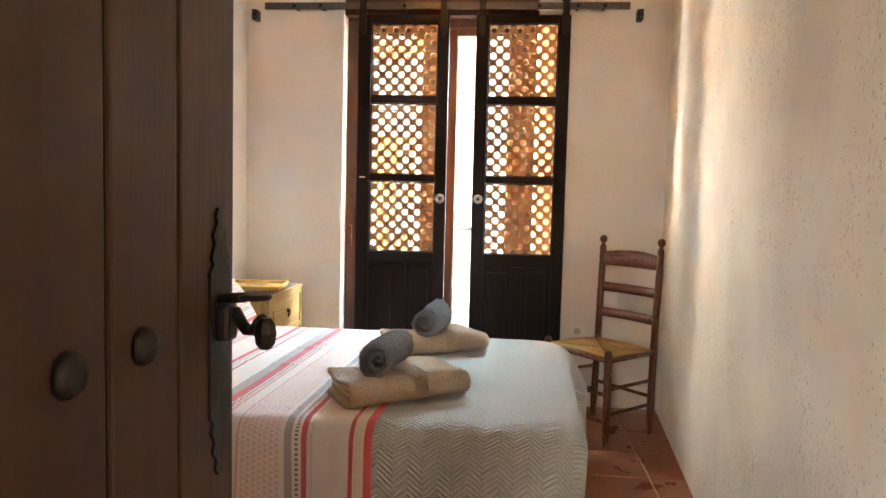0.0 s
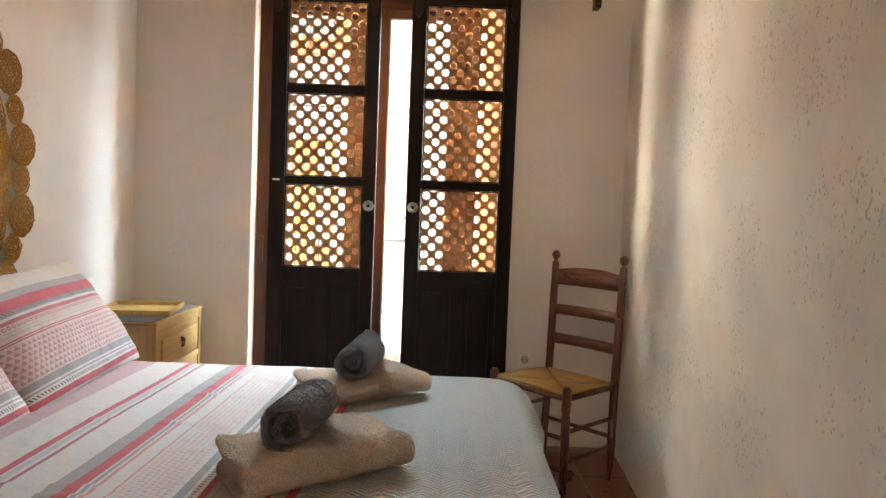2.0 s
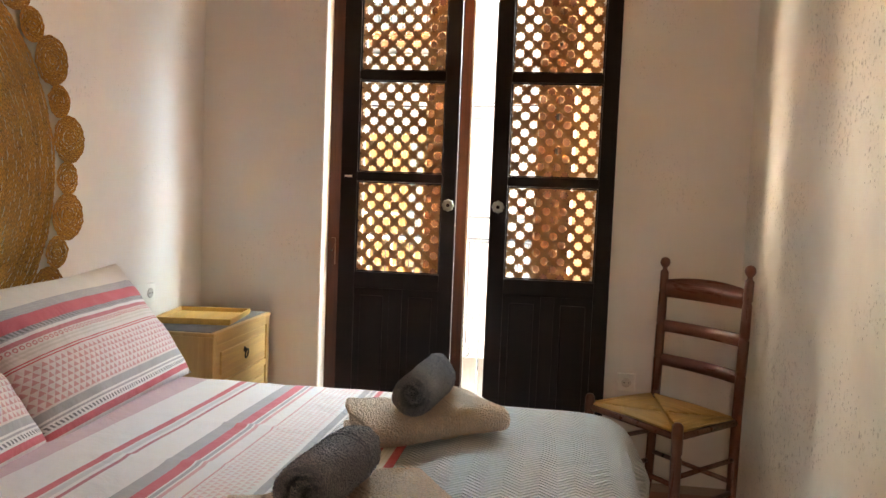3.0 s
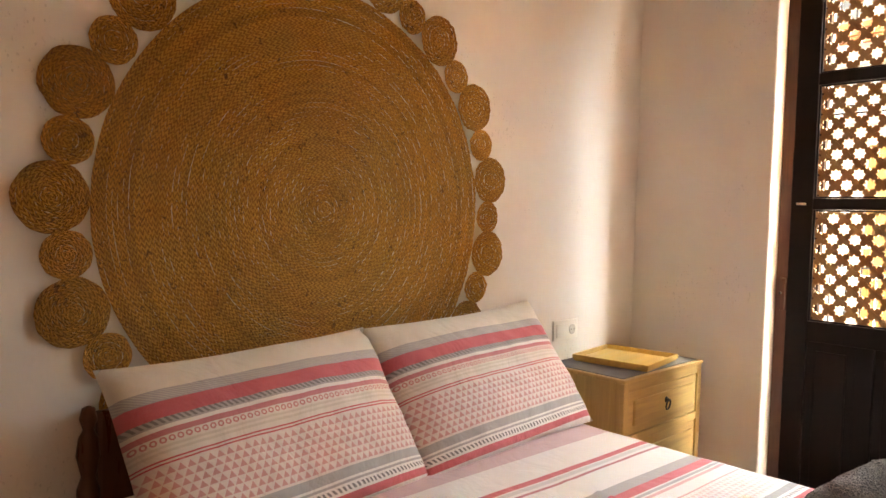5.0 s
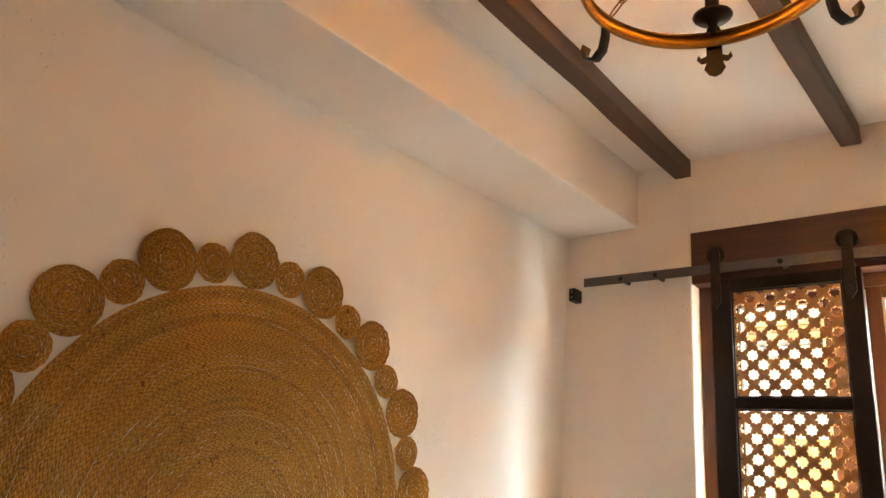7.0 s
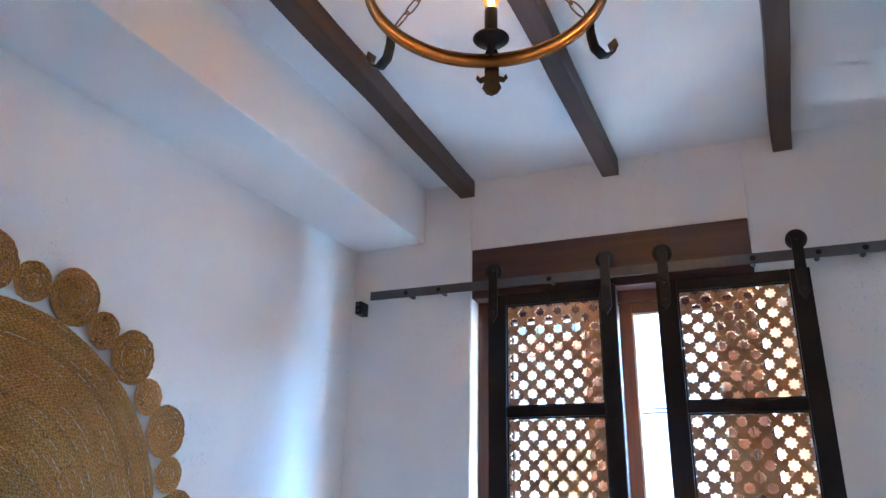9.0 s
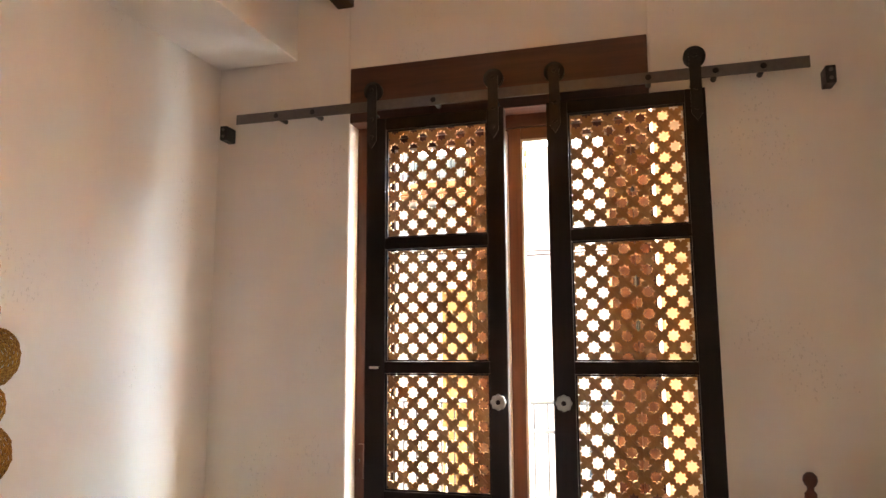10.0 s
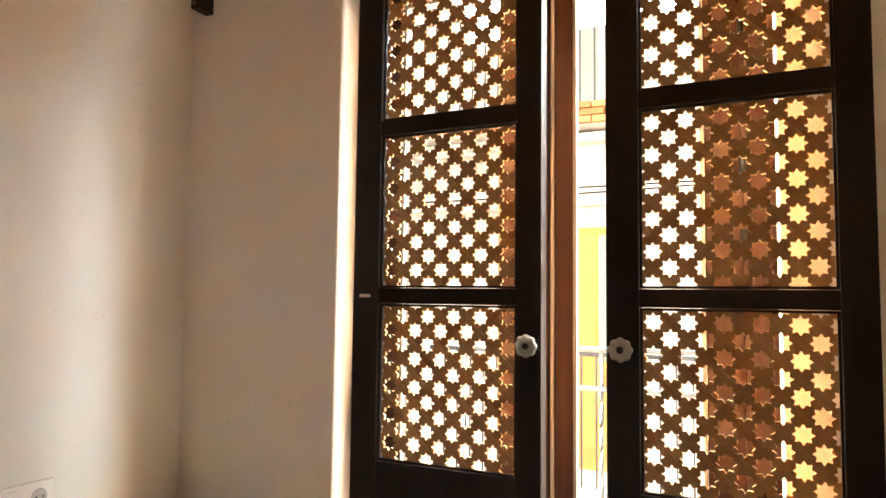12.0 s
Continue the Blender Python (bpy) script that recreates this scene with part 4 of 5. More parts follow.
def fold_path(W, H):
    """A towel's layers from its end: the outer layer runs round the near edge, the loose layers lie inside."""
    path = []

    def arc(y, z, ry, rz, a0, a1, n):
        for i in range(n + 1):
            a = radians(a0 + (a1 - a0) * i / n)
            path.append((y + ry * math.cos(a), z + rz * math.sin(a)))

    r = H / 2
    path.extend((W * (0.95 - 1.75 * t), 0.0) for t in (i / 10 for i in range(10)))
    arc(-W + r, r, r, r, -90, -270, 14)
    path.extend((-W + r + (1.80 * W - r) * t, H + 0.004 * math.sin(3.1 * t)) for t in (i / 12 for i in range(1, 12)))
    for k, z in enumerate((H, H - 0.50 * r, H - 0.98 * r)):
        arc(*((W * 0.86, z - 0.25 * r, 0.25 * r, 0.24 * r, 90, -90, 8) if k % 2 == 0 else (-W * (0.72 - 0.06 * k), z - 0.25 * r, 0.25 * r, 0.24 * r, 90, 270, 8)))
        y0, y1 = (0.84 * W, -0.70 * W) if k % 2 == 0 else (-0.64 * W, 0.84 * W)
        path.extend((y0 + (y1 - y0) * t, z - 0.5 * r + 0.003 * math.sin(5 * t + k)) for t in (i / 9 for i in range(1, 9)))
    return path


def towel_fold(at, turn, seed):
    """A bath towel folded over on itself, its layers open at one end."""
    t = thing("folded_towel", "beige terry bath towel folded in thick layers on the bed", "towel", at, turn, "folded beige towels")
    L, W, H = 0.205, 0.128, 0.082
    out, inn = skins(fold_path(W, H), 0.0125)
    loop = out + inn[::-1]
    bm = bmesh.new()
    rings, nx = [], 40

    def place(x, y, z, lay):
        u = x / L
        wob = noise.noise(Vector((u * 2.0, y * 8, seed)))
        fine = noise.noise(Vector((u * 7.0, y * 26, z * 30 + seed)))
        end = (0.008 * noise.noise(Vector((y * 10, lay * 7, seed))) - 0.034 * max(0.0, lay - 0.40)) * max(0.0, -u) ** 5
        end -= 0.018 * (y / W) ** 2 * max(0.0, u) ** 4 + 0.012 * (z / H - 0.5) ** 2 * max(0.0, u) ** 4
        swell = 1 + 0.13 * wob + 0.10 * u - 0.16 * math.exp(-((u + 0.10) / 0.33) ** 2) - 0.22 * max(0.0, u) ** 7
        sag = 0.010 * noise.noise(Vector((y * 16, lay * 8, seed + 3))) * max(0.0, -u) ** 2 * (0.3 + z / H)
        rib = 0.0016 * math.sin(x * 2 * math.pi / 0.0085) if 0.015 < x < 0.062 else 0.0
        skew = 1 + 0.07 * noise.noise(Vector((u * 1.6, seed, 2.0)))
        end -= 0.040 * max(0.0, y / W) ** 2 * max(0.0, -u) ** 3
        return x - end, y * skew + 0.006 * wob + (rib if y < -0.7 * W else 0) * -1, max(0.0, z * swell + sag + 0.0025 * fine + (rib if z > 0.6 * H else 0))

    for k in range(nx + 1):
        x = -L + 2 * L * k / nx
        ring = []
        for n, (y, z) in enumerate(loop):
            lay = (n if n < len(out) else len(loop) - 1 - n) / len(out)
            ring.append(bm.verts.new(place(x, y, z, lay)))
        rings.append(ring)
    sweep(bm, rings, len(out))
    body = part("body", bm, M_TOWEL_B, t)
    for k in range(6):
        bm = bmesh.new()
        x = 0.018 + 0.0085 * k
        tube(bm, [Vector(place(x, y, z, n / len(out))) + Vector((0, -0.0008 if y < -0.7 * W else 0, 0.001 if z > 0.5 * H else 0)) for n, (y, z) in enumerate(out[12:36], 12)], 0.0030, 6)
        part("woven_border", bm, M_TOWEL_B, t, "ribbed woven border")
    pile("pile", body, 15000, 0.0026, M_TOWEL_B, t)
    return t


def towel_roll(at, turn, seed):
    """A rolled hand towel: a spiral of cloth with thick terry layers."""
    t = thing("rolled_towel", "dark grey terry hand towel rolled up on a folded towel", "towel", at, turn, "rolled grey towels")
    bm = bmesh.new()
    turns, n, half, R = 2.15, 110, 0.130, 0.076
    outer, inner = [], []
    for i in range(n + 1):
        a = i / n * turns * 2 * math.pi + seed
        r = (0.013 + (R - 0.013) * i / n) * (1 + 0.07 * noise.noise(Vector((math.cos(a) * 1.5, math.sin(a) * 1.5, seed + i / n * 3))) * (1.6 - i / n))
        thick = 0.0155
        c, s = math.cos(a), math.sin(a)
        outer.append((r * c, R * 0.94 + r * s * 0.94))
        inner.append(((r - thick) * c, R * 0.94 + (r - thick) * s * 0.94))
    loop = outer + inner[::-1]

    def place(x, y, z, lay):
        soft = 1 - 0.13 * abs(y / half) ** 5
        q = Vector((x * 16, y * 12, z * 16 + seed))
        w = 0.006 * noise.noise(q) + 0.0025 * noise.noise(q * 3.5)
        depth = 1 - 0.20 * (1 - lay) ** 1.3
        return x * soft + w, y * depth + 0.007 * noise.noise(q * 0.8), R * 0.94 + (z - R * 0.94) * soft + w

    rings, ny = [], 22
    for k in range(ny + 1):
        y = -half + 2 * half * k / ny
        rings.append([bm.verts.new(place(x, y, z, (i if i <= n else len(loop) - 1 - i) / n)) for i, (x, z) in enumerate(loop)])
    sweep(bm, rings, n + 1)
    body = part("roll", bm, M_TOWEL_G, t)
    last = int(n / turns)
    for y in (0.050, 0.062):
        bm = bmesh.new()
        tube(bm, [place(x * 1.012, y, R * 0.94 + (z - R * 0.94) * 1.012, 1.0) for x, z in outer[n - last:]], 0.0034, 6)
        part("woven_band", bm, M_TOWEL_G, t, "ribbed band")
    pile("pile", body, 14000, 0.0028, M_TOWEL_G, t)
    return t


towel_fold((1.300, -1.345, BZ + 0.016), 36.0, 1.3)
towel_fold((1.262, -2.040, BZ + 0.016), 36.0, 6.2)
towel_roll((1.308, -1.335, BZ + 0.072), -8.0, 0.6)
towel_roll((1.245, -2.015, BZ + 0.072), -9.0, 4.1)


# ---- jute wall rug ----
def braid_disc(bm, cx, cz, r, step, seed, thick):
    """Rings of jute braid sewn side by side, in the y, z plane."""
    uv = bm.loops.layers.uv.verify()
    turns = max(1, round(r / step))
    step = r / turns
    across = ((-0.51, 0.80), (-0.30, 1.0), (0.0, 0.90), (0.30, 1.0), (0.51, 0.80))
    for t in range(turns):
        rr = (t + 0.5) * step
        seg = max(10, int(2 * math.pi * rr / 0.012))
        ring = []
        off = random.random() * 6
        for k in range(seg):
            a = 2 * math.pi * k / seg + off
            wob = 0.0032 * noise.noise(Vector((rr * 14, math.cos(a) * 3, math.sin(a) * 3 + seed)))
            lump = 0.0010 * math.cos(k * math.pi) + 0.0040 * noise.noise(Vector((rr * 90, math.cos(a) * 14, math.sin(a) * 14 + seed)))
            c, s = math.cos(a), math.sin(a)
            row = []
            for q, h in across:
                rad = rr + wob + q * step
                row.append(bm.verts.new((thick * h + (lump if h > 0 else 0), cx + rad * c, cz + rad * s)))
            ring.append(row)
        for k in range(seg):
            x, y = ring[k], ring[(k + 1) % seg]
            u0, u1 = 2 * math.pi * rr * k / seg, 2 * math.pi * rr * (k + 1) / seg
            for j in range(4):
                f = bm.faces.new((x[j], x[j + 1], y[j + 1], y[j]))
                f.smooth = True
                v0, v1 = across[j][0] + 0.5, across[j + 1][0] + 0.5
                for loop, co in zip(f.loops, ((u0, v0), (u0, v1), (u1, v1), (u1, v0))):
                    loop[uv].uv = co


rug = thing("jute_wall_rug", "round braided jute rug edged with small discs, hung on wall", "rug", (0.004, -1.738, 1.280))
bm = bmesh.new()
braid_disc(bm, 0.0, 0.0, 0.636, 0.0118, 1.0, 0.0065)
part("centre_disc", bm, M_JUTE, rug)
for i in range(34):
    ang = radians(-1.0 + i * 360 / 34)
    big = i % 2 == 1
    rad, r = (0.717, 0.081) if big else (0.697, 0.0555)
    bm = bmesh.new()
    braid_disc(bm, rad * math.cos(ang), rad * math.sin(ang), r, 0.0110, i + 2.0, 0.0085)
    part("edge_disc", bm, M_JUTE, rug, "larger coiled disc" if big else "small coiled disc")


# ---- bedside cabinet with tray ----
NX0, NX1, NY0, NY1, NZ = 0.015, 0.378, -0.684, -0.086, 0.692
ns = thing("bedside_cabinet", "waxed pine bedside cabinet with drawers and a grey top", "cabinet", ((NX0 + NX1) / 2, (NY0 + NY1) / 2, 0.0))
local_boxes("body", [(NX0, NX1 - 0.022, NY0 + 0.004, NY1 - 0.004, 0.05, NZ - 0.018)], M_PINE, ns, "", 0.003)
local_boxes("frame_post", [(NX1 - 0.0215, NX1, NY0, NY0 + 0.035, 0.05, NZ - 0.018)], M_PINE, ns, "", 0.004)
local_boxes("frame_post", [(NX1 - 0.0215, NX1, NY1 - 0.035, NY1, 0.05, NZ - 0.018)], M_PINE, ns, "", 0.004)
for z0, z1 in ((NZ - 0.055, NZ - 0.018), (0.445, 0.475), (0.235, 0.265), (0.05, 0.085)):
    local_boxes("frame_rail", [(NX1 - 0.0215, NX1 - 0.001, NY0 + 0.035, NY1 - 0.035, z0, z1)], M_PINE_Y, ns, "", 0.003)
local_boxes("top", [(NX0, NX1 + 0.004, NY0 - 0.004, NY1 + 0.004, NZ - 0.0175, NZ - 0.003)], M_PINE_Y, ns, "pine edge moulding", 0.004)
local_boxes("inlay", [(NX0 + 0.006, NX1 - 0.016, NY0 + 0.014, NY1 - 0.014, NZ - 0.0029, NZ)], M_SLATE, ns, "slate-grey painted top", 0.001)
for z0, z1 in ((0.478, NZ - 0.058), (0.268, 0.442), (0.088, 0.232)):
    dr = local_boxes("drawer", [(NX1 - 0.0214, NX1 - 0.006, NY0 + 0.038, NY1 - 0.038, z0, z1)], M_PINE_Y, ns, "", 0.003)
    bm = bmesh.new()
    oo = ns.matrix_world.translation
    box(bm, NX1 - 0.0059 - oo.x, NX1 + 0.004 - oo.x, NY0 + 0.07 - oo.y, NY1 - 0.07 - oo.y, z0 + 0.03, z1 - 0.03, 0.006)
    part("raised_panel", bm, M_PINE_Y, dr)
    bm = bmesh.new()
    zc, yc, xc = (z0 + z1) / 2, (NY0 + NY1) / 2 - oo.y, NX1 + 0.004 - oo.x
    lathe(bm, ((0.012, 0), (0.012, 0.003), (0.006, 0.006), (0.006, 0.014), (0.004, 0.016)), Matrix.Translation((xc, yc, zc + 0.016)) @ Matrix.Rotation(radians(90), 4, "Y"), 14)
    tube(bm, [(xc + 0.010 + 0.003 * math.sin(a), yc + 0.015 * math.cos(a), zc - 0.002 + 0.020 * math.sin(a)) for a in (2 * math.pi * i / 24 for i in range(24))], 0.0032, 8, True)
    part("ring_pull", bm, M_IRON, dr, "black iron ring pull")
for x in (NX0 + 0.03, NX1 - 0.03):
    for y in (NY0 + 0.03, NY1 - 0.03):
        local_boxes("foot", [(x - 0.02, x + 0.02, y - 0.02, y + 0.02, 0.0, 0.05)], M_PINE, ns, "", 0.004)

tray = thing("wooden_tray", "square bamboo tray with low rim on the bedside cabinet", "tray", (0.190, -0.375, NZ + 0.001), 8.0)
boxes("base", [(-0.155, 0.155, -0.155, 0.155, 0.0, 0.007)], M_BAMBOO, tray, "", 0.001)
for r in ((-0.16, 0.16, -0.16, -0.1505), (-0.16, 0.16, 0.1505, 0.16), (-0.16, -0.1505, -0.150, 0.150), (0.1505, 0.16, -0.150, 0.150)):
    boxes("rim", [(*r, 0.0072, 0.026)], M_BAMBOO, tray, "", 0.002)


# ---- ladder-back chair ----
def chair():
    """Local frame: seat centre over the origin, front towards -y."""
    c = thing("ladder_back_chair", "dark varnished ladder-back chair with a woven rush seat", "chair", (2.142, -0.449, 0.0), -49.5)
    hw, hd = 0.200, 0.17
    for s in (-1, 1):
        bm = bmesh.new()
        m, n = along((s * hw, hd, 0), (s * hw * 0.98, hd + 0.015, 0.47))
        lathe(bm, ((0.013, 0), (0.017, 0.06), (0.019, 0.09), (0.0195, n)), m, 14)
        m, n = along((s * hw * 0.98, hd + 0.015, 0.47), (s * hw * 1.0, hd + 0.035, 0.990))
        lathe(bm, ((0.0195, 0), (0.0195, 0.14), (0.016, 0.145), (0.0195, 0.15), (0.0195, 0.28), (0.015, 0.286), (0.0195, 0.292), (0.018, 0.42), (0.014, 0.428), (0.018, 0.436), (0.0175, n - 0.01),
                   (0.010, n), (0.010, n + 0.008), (0.017, n + 0.016), (0.0215, n + 0.028), (0.019, n + 0.042), (0.010, n + 0.051), (0.002, n + 0.053)), m, 16)
        part("back_post", bm, M_CHAIR, c)
        bm = bmesh.new()
        lathe(bm, ((0.012, 0), (0.0165, 0.05), (0.014, 0.06), (0.019, 0.08), (0.020, 0.36), (0.016, 0.37), (0.0205, 0.38), (0.0205, 0.455), (0.019, 0.478), (0.012, 0.488), (0.002, 0.490)), Matrix.Translation((s * (hw + 0.015), -hd - 0.02, 0)), 16)
        part("front_leg", bm, M_CHAIR, c)
    for z, h, arch in ((0.580, 0.050, 0.0), (0.725, 0.050, 0.0), (0.873, 0.074, 0.018)):
        bm = bmesh.new()
        n, rows = 16, []
        for i in range(n + 1):
            t = -1 + 2 * i / n
            y = hd + 0.015 + (z - 0.47) * 0.040 + 0.022 * (1 - t * t)
            x = t * (hw - 0.008)
            top = z + h + arch * (1 - t * t)
            rows.append([bm.verts.new(p) for p in ((x, y - 0.006, z), (x, y + 0.006, z), (x, y + 0.006, top), (x, y - 0.006, top))])
        for a, b in zip(rows, rows[1:]):
            for k in range(4):
                bm.faces.new((a[k], a[(k + 1) % 4], b[(k + 1) % 4], b[k])).smooth = k % 2 == 1
        bm.faces.new(rows[0][::-1])
        bm.faces.new(rows[-1])
        part("slat", bm, M_CHAIR_X, c)
    fx, fy = hw + 0.015, -hd - 0.02
    for z in (0.16, 0.29):
        for s in (-1, 1):
            bm = bmesh.new()
            rod(bm, (s * fx, fy, z), (s * hw, hd + 0.006, z), 0.0095)
            part("stretcher", bm, M_CHAIR, c)
    for z in (0.12, 0.26):
        bm = bmesh.new()
        rod(bm, (-fx, fy, z), (fx, fy, z), 0.0095)
        part("stretcher", bm, M_CHAIR, c)
    bm = bmesh.new()
    rod(bm, (-hw, hd + 0.006, 0.20), (hw, hd + 0.006, 0.20), 0.0095)
    part("stretcher", bm, M_CHAIR, c)
    # rush seat: four triangular fields of cord that meet in the middle
    corners = [(-fx, fy), (fx, fy), (hw, hd), (-hw, hd)]
    zc = 0.452
    bm = bmesh.new()
    prism(bm, [(x * 0.97, y * 0.97) for x, y in corners], 0.425, 0.440)
    seat = part("seat", bm, M_RUSH, c, "woven rush seat")
    bm = bmesh.new()
    n = 22
    for e in range(4):
        a, b = Vector(corners[e]), Vector(corners[(e + 1) % 4])
        for k in range(n):
            t0 = (k + 0.5) / n
            p = a.lerp(Vector((0, 0)), t0)
            q = b.lerp(Vector((0, 0)), t0)
            inset = (q - p).normalized() * 0.012
            if (q - p).length < 0.03:
                continue
            z = zc - 0.010 * t0 + 0.004 * noise.noise(Vector((k * 0.7, e, 0)))
            mid = p.lerp(q, 0.5)
            tube(bm, [(p.x + inset.x, p.y + inset.y, z), (mid.x, mid.y, z + 0.004), (q.x - inset.x, q.y - inset.y, z)], 0.0062, 6)
            part("rush_cord", bm, M_RUSH if e % 2 == 0 else M_RUSH_Y, seat)
            bm = bmesh.new()
    bm = bmesh.new()
    for e in range(4):
        a, b = Vector(corners[e]), Vector(corners[(e + 1) % 4])
        rod(bm, (a.x, a.y, 0.436), (b.x, b.y, 0.436), 0.013)
    part("seat_rail", bm, M_CHAIR, c)
    return c


chair()


# ---- chandelier ----
def chandelier(cx, cy, z, R=0.262):
    c = thing("chandelier", "black iron ring chandelier with lit amber bulbs on chains", "chandelier", (cx, cy, z))
    bm = bmesh.new()
    seg, rings = 72, []
    for k in range(seg):
        a = 2 * math.pi * k / seg
        rings.append([bm.verts.new(((R + dr) * math.cos(a), (R + dr) * math.sin(a), dz)) for dr, dz in ((-0.003, -0.018), (0.003, -0.018), (0.003, 0.018), (-0.003, 0.018))])
    for k in range(seg):
        a, b = rings[k], rings[(k + 1) % seg]
        for j in range(4):
            bm.faces.new((a[j], b[j], b[(j + 1) % 4], a[(j + 1) % 4])).smooth = j % 2 == 1
    part("ring", bm, M_BRASS, c, "bronzed iron band")
    bm = bmesh.new()
    for dz in (-0.0175, 0.0175):
        tube(bm, [((R - 0.004) * math.cos(a), (R - 0.004) * math.sin(a), dz) for a in (2 * math.pi * k / seg for k in range(seg))], 0.003, 6, True)
    part("ring_edge", bm, M_BRASS, c)
    top = ceil_z(cy) - 0.078 - z
    for k in range(3):
        a = radians(120 * k + 106)
        rot = Matrix.Rotation(a, 4, "Z")
        base = rot @ Vector((R - 0.014, 0, 0))
        # candle light with its fleur plate
        bm = bmesh.new()
        pl = [(-0.018, 0.02), (-0.018, -0.045), (-0.030, -0.050), (-0.036, -0.040), (-0.040, -0.052), (-0.030, -0.064), (-0.018, -0.062), (-0.024, -0.080), (-0.014, -0.096), (0.0, -0.102),
              (0.014, -0.096), (0.024, -0.080), (0.018, -0.062), (0.030, -0.064), (0.040, -0.052), (0.036, -0.040), (0.030, -0.050), (0.018, -0.045), (0.018, 0.02), (0.008, 0.045), (0.0, 0.055), (-0.008, 0.045)]
        slab(bm, [(x, zz + 0.005) for x, zz in pl], R + 0.004, R + 0.008)
        bmesh.ops.transform(bm, matrix=Matrix.Rotation(a - math.pi / 2, 4, "Z"), verts=bm.verts)
        plate = part("fleur_plate", bm, M_IRON, c, "black fleur-de-lis plate")
        bm = bmesh.new()
        lathe(bm, ((0.006, 0.0), (0.012, 0.03), (0.040, 0.042), (0.046, 0.048), (0.042, 0.049), (0.014, 0.045), (0.014, 0.05)), Matrix.Translation(base + (rot @ Vector((-0.012, 0, 0)))), 24)
        dish = part("dish", bm, M_IRON, c, "black drip dish")
        bm = bmesh.new()
        lathe(bm, ((0.0165, 0.0), (0.0165, 0.086), (0.014, 0.089)), Matrix.Translation(base + (rot @ Vector((-0.012, 0, 0))) + Vector((0, 0, 0.05))), 16)
        part("sleeve", bm, M_IRON, dish, "dark candle sleeve")
        bm = bmesh.new()
        lathe(bm, ((0.013, 0.0), (0.0165, 0.012), (0.0225, 0.028), (0.025, 0.042), (0.0225, 0.056), (0.014, 0.066), (0.002, 0.070)), Matrix.Translation(base + (rot @ Vector((-0.012, 0, 0))) + Vector((0, 0, 0.1395))), 18)
        b = part("bulb", bm, M_BULB, dish, "lit amber glass bulb")
        b.visible_shadow = False
        bm = bmesh.new()
        lathe(bm, ((0.001, 0.0), (0.0065, 0.008), (0.0065, 0.028), (0.001, 0.040)), Matrix.Translation(base + (rot @ Vector((-0.012, 0, 0))) + Vector((0, 0, 0.149))), 10)
        part("filament", bm, M_FILAMENT, dish, "glowing filament")
        # hooked scroll and chain between the lights
        d = Matrix.Rotation(a + radians(60), 4, "Z")
        bm = bmesh.new()
        pts = [(R + 0.006, 0, 0.016), (R + 0.008, 0, -0.03), (R + 0.016, 0, -0.062), (R + 0.038, 0, -0.078), (R + 0.062, 0, -0.068), (R + 0.072, 0, -0.046), (R + 0.066, 0, -0.030)]
        prev = None
        for p in pts:
            row = [bm.verts.new(d @ Vector((p[0] + dx, w, p[2]))) for dx, w in ((0, -0.014), (0, 0.014), (0.004, 0.014), (0.004, -0.014))]
            if prev:
                for j in range(4):
                    bm.faces.new((prev[j], prev[(j + 1) % 4], row[(j + 1) % 4], row[j])).smooth = True
            else:
                bm.faces.new(row)
            prev = row
        bm.faces.new(prev[::-1])
        part("hook", bm, M_IRON, c, "black curled iron hook")
        p0, p1 = d @ Vector((R - 0.008, 0, 0.02)), Vector((0, 0, top - 0.05))
        m, n = along(p0, p1)
        link = 0.036
        count = int(n / link)
        bm = bmesh.new()
        for q in range(count):
            lm = m @ Matrix.Translation((0, 0, (q + 0.5) * n / count)) @ Matrix.Rotation(radians(90 * (q % 2) + 20), 4, "Z")
            tube(bm, [lm @ Vector((0.0085 * math.copysign(abs(math.cos(t)) ** 0.6, math.cos(t)), 0, 0.023 * math.sin(t))) for t in (2 * math.pi * i / 16 for i in range(16))], 0.0022, 6, True)
        part("chain", bm, M_BRASS, c, "bronzed link chain")
    bm = bmesh.new()
    lathe(bm, ((0.004, top - 0.07), (0.02, top - 0.05), (0.035, top - 0.02), (0.04, top - 0.004), (0.04, top - 0.001)), Matrix(), 20)
    part("ceiling_hook", bm, M_IRON, c, "black iron ceiling cup")
    return c


chandelier(1.247, -1.668, 2.512)


# ---- sockets ----
def socket(name, label, at, turn, kinds):
    s = thing(name, label, "socket", at, turn)
    w = 0.041 * len(kinds)
    boxes("plate", [(-w, w, -0.009, 0.0, -0.041, 0.041)], M_PLASTIC, s, "", 0.003)
    for i, kind in enumerate(kinds):
        x = -w + 0.041 + 0.082 * i
        if kind == "socket":
            bm = bmesh.new()
            lathe(bm, ((0.021, 0.0), (0.021, 0.003), (0.019, 0.0035)), Matrix.Translation((x, -0.0092, 0)) @ Matrix.Rotation(radians(90), 4, "X"), 24)
            part("well", bm, plain("well_grey", (0.50, 0.48, 0.45), 0.5), s, "round socket well")
            for d in (-0.0095, 0.0095):
                bm = bmesh.new()
                lathe(bm, ((0.0028, 0.0), (0.0028, 0.001)), Matrix.Translation((x + d, -0.0128, 0)) @ Matrix.Rotation(radians(90), 4, "X"), 10)
                part("pin_hole", bm, M_HOLE, s)
        else:
            boxes("rocker", [(x - 0.026, x + 0.026, -0.014, -0.0092, -0.028, 0.028)], M_PLASTIC, s, "", 0.002)
    return s


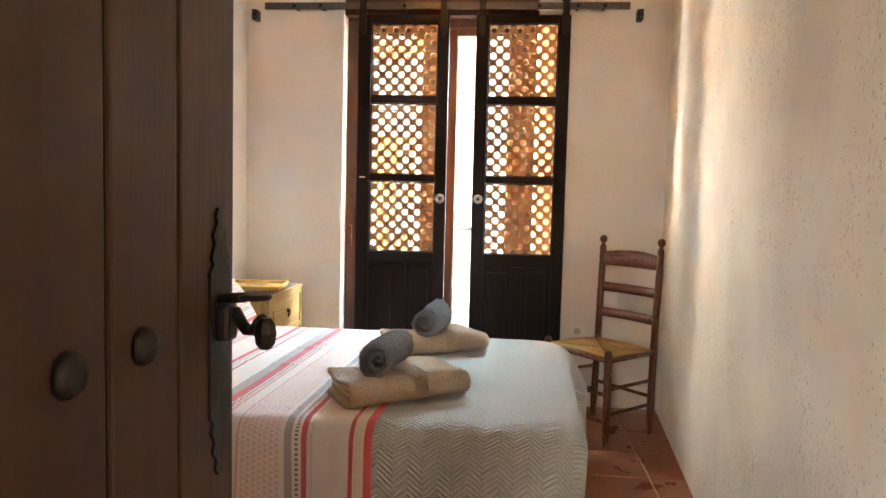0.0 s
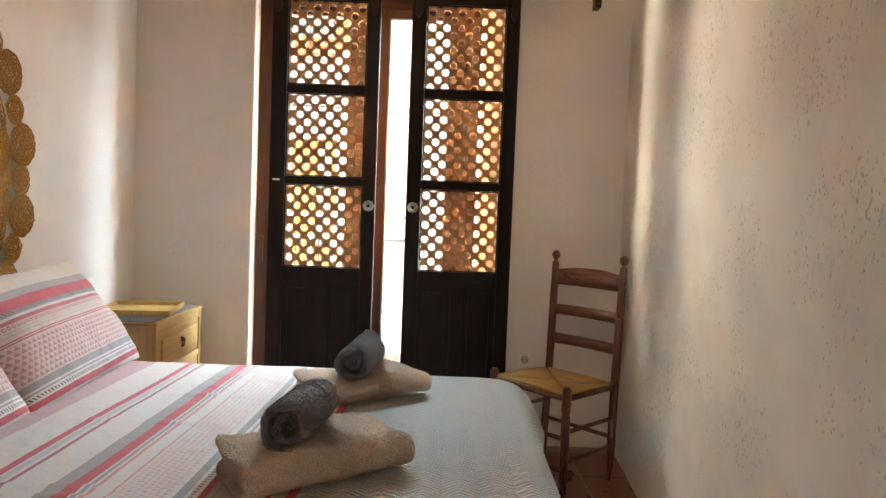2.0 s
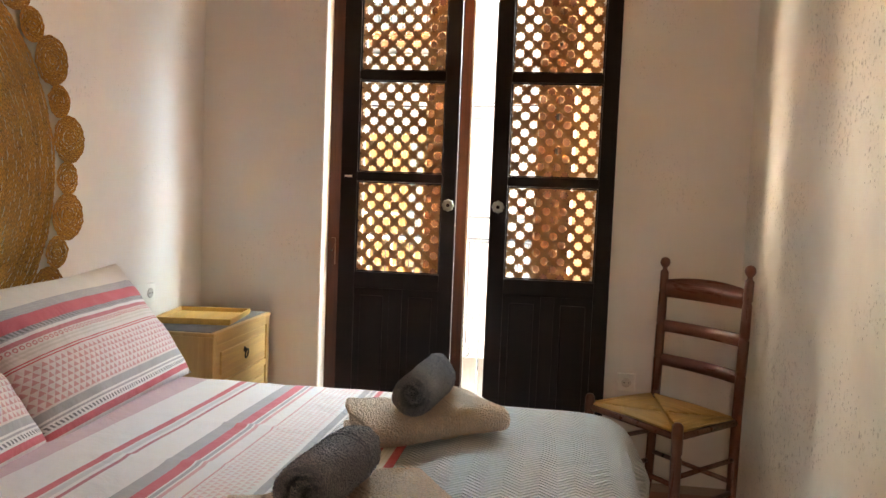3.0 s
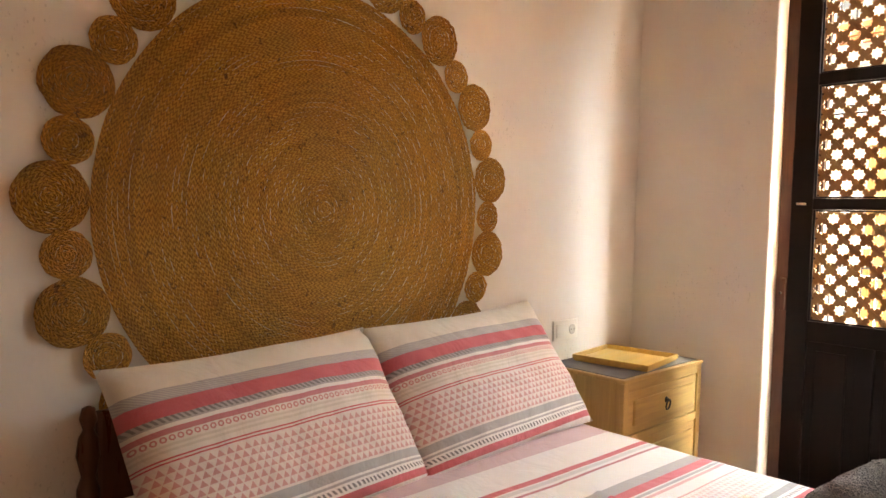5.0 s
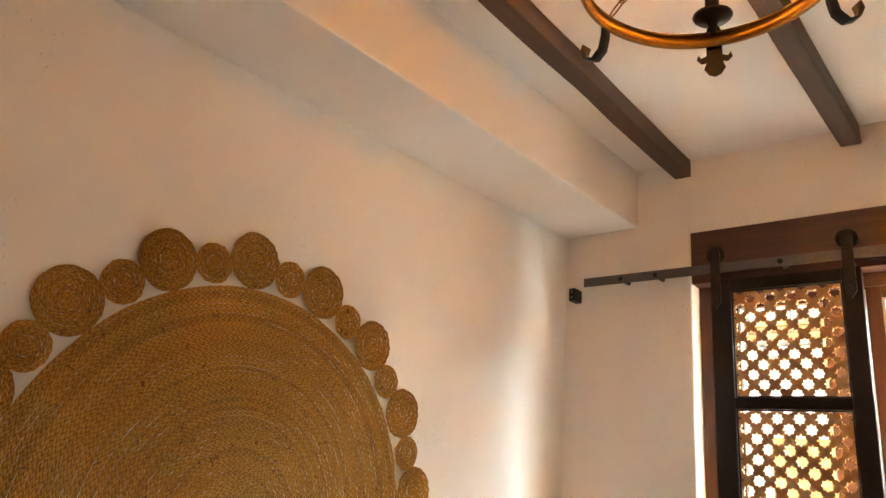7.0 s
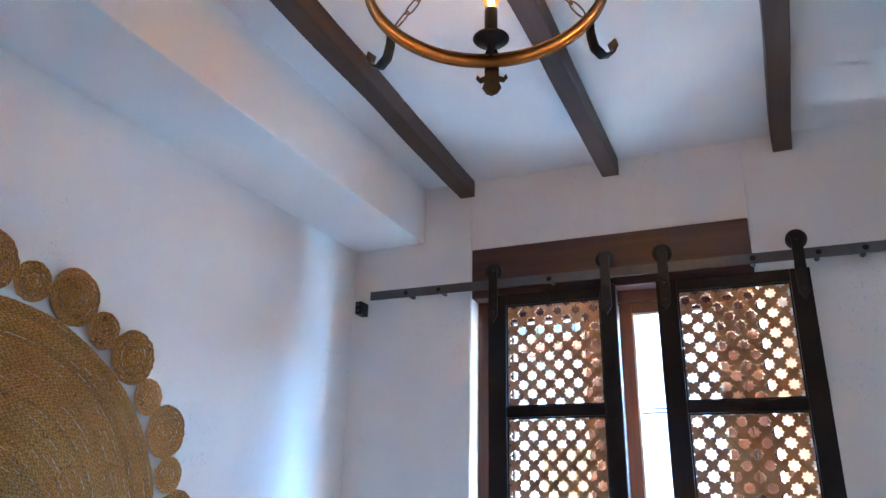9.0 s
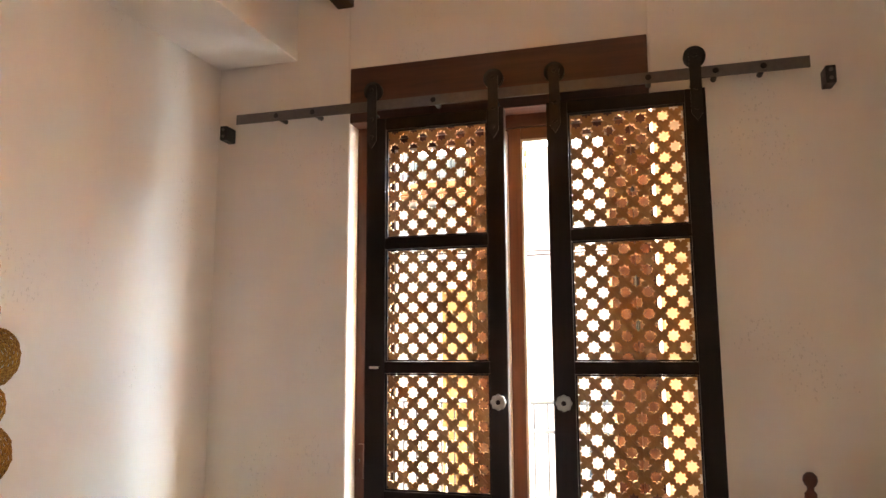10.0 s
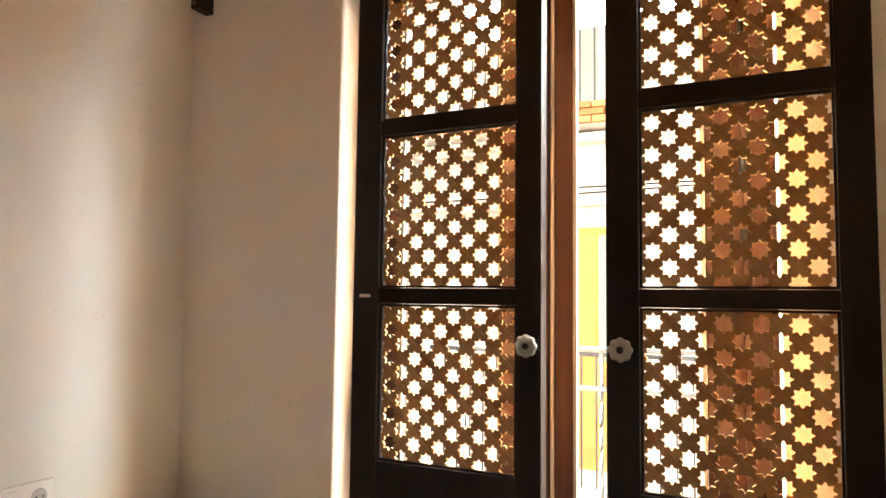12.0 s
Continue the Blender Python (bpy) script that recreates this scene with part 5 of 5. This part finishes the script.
socket("wall_socket", "white plastic double plate with a switch and a socket", (0.0, -0.543, 0.81), 90.0, ("switch", "socket"))
socket("wall_socket", "white plastic single wall socket near the floor", (2.05, WIN, 0.455), 0.0, ("socket",))


# ---- room door, open ----
def room_door():
    """Local frame: hinge at the origin, leaf along +y, room side of the leaf faces +x."""
    d = thing("door_1", "dark brown plank door with iron studs, standing open", "door", (1.338, -4.392, 0.01), 0.0)
    d["kind"] = "structure"
    W, H, T = 0.82, 2.02, 0.036
    boxes("core", [(-T, -0.008, 0.0, W, 0.0, H)], M_DOOR_GAP, d, "", 0.002)
    edges = [0.0, 0.04, 0.15, 0.26, 0.37, 0.479, 0.594, 0.700, W]
    for a, b in zip(edges, edges[1:]):
        boxes("plank", [(-0.0079, 0.004, a + 0.003, b - 0.003, 0.0, H)], M_DOOR, d, "", 0.003)
    for yy in (0.095, 0.205, 0.315, 0.426, 0.546, 0.638):
        for zz in (0.30, 1.091, 1.76):
            bm = bmesh.new()
            lathe(bm, ((0.0155, 0.0), (0.015, 0.004), (0.012, 0.008), (0.006, 0.011), (0.001, 0.012)), Matrix.Translation((0.004, yy, zz)) @ Matrix.Rotation(radians(90), 4, "Y"), 20)
            part("stud", bm, M_IRON, d, "domed iron stud")
    bm = bmesh.new()
    half = [(0.004, 0.20), (0.009, 0.188), (0.006, 0.178), (0.015, 0.160), (0.011, 0.148), (0.018, 0.128), (0.014, 0.118), (0.021, 0.105)]
    out = [(-x, z) for x, z in half] + [(-0.021, -0.105)] + [(-x, -z) for x, z in half[::-1]] + [(x, -z) for x, z in half] + [(0.021, -0.105)] + [(x, z) for x, z in half[::-1]]
    clean = []
    for p in out:
        if not clean or (Vector(p) - Vector(clean[-1])).length > 1e-4:
            clean.append(p)
    slab(bm, clean, 0.0, 0.003)
    bmesh.ops.transform(bm, matrix=Matrix.Translation((0.0042, W - 0.042, 1.066)) @ Matrix.Rotation(radians(90), 4, "Z") @ Matrix.Diagonal((1.05, 1, 0.645, 1)), verts=bm.verts)
    bmesh.ops.transform(bm, matrix=Matrix.Translation((0.003, 0, 0)), verts=bm.verts)
    plate = part("lock_plate", bm, M_IRON, d, "black wrought-iron lock plate")
    bm = bmesh.new()
    ly, up = W - 0.046, 0.047
    box(bm, 0.007, 0.022, ly - 0.012, ly + 0.012, 1.022 + up, 1.058 + up, 0.005)
    tube(bm, [(0.016, ly, 1.050 + up), (0.024, ly, 1.050 + up), (0.030, ly - 0.002, 1.040 + up), (0.037, ly - 0.006, 1.034 + up), (0.046, ly - 0.012, 1.035 + up), (0.053, ly - 0.020, 1.044 + up), (0.060, ly - 0.028, 1.049 + up), (0.065, ly - 0.036, 1.046 + up)], 0.0062, 10, False, 0.8)
    part("lever", bm, M_IRON, d, "black iron lever handle, curled")
    bm = bmesh.new()
    lathe(bm, ((0.005, -0.014), (0.009, -0.009), (0.0105, 0.0), (0.009, 0.009), (0.005, 0.014)), Matrix.Translation((0.066, ly - 0.038, 1.038 + up)), 8, False)
    part("lever_end", bm, M_IRON, d, "faceted end of the lever")
    bm = bmesh.new()
    rod(bm, (0.007, ly, 1.062 + up), (0.034, ly, 1.064 + up), 0.005)
    lathe(bm, ((0.004, 0), (0.015, 0.001), (0.016, 0.004), (0.010, 0.006)), Matrix.Translation((0.044, ly - 0.004, 1.062 + up)), 18)
    part("thumb_latch", bm, M_IRON, d, "flat black thumb latch")
    return d


room_door()


# ---- floor: terracotta tiles ----
bm = bmesh.new()
box(bm, -0.3, 2.9, -6.2, 0.34, -0.12, -0.004)
floor = tagged(setting("floor", bm, M_GROUT), "glazed terracotta tile floor")
STEP = 0.33
_bm = bmesh.new()
box(_bm, -STEP / 2 + 0.003, STEP / 2 - 0.003, -STEP / 2 + 0.003, STEP / 2 - 0.003, -0.010, 0.0, 0.003, 1)
TILE = mesh_of("tile", _bm, M_TILE)
for i in range(9):
    for j in range(19):
        x, y = 2.28 - STEP / 2 - (i - 1) * STEP, -0.79 + STEP / 2 - (j - 2) * STEP
        if x < -0.1 or y > 0.03:
            continue
        t = new("tile", TILE)
        t.parent = floor
        t.location = (x, y, random.uniform(-0.0006, 0.0006))
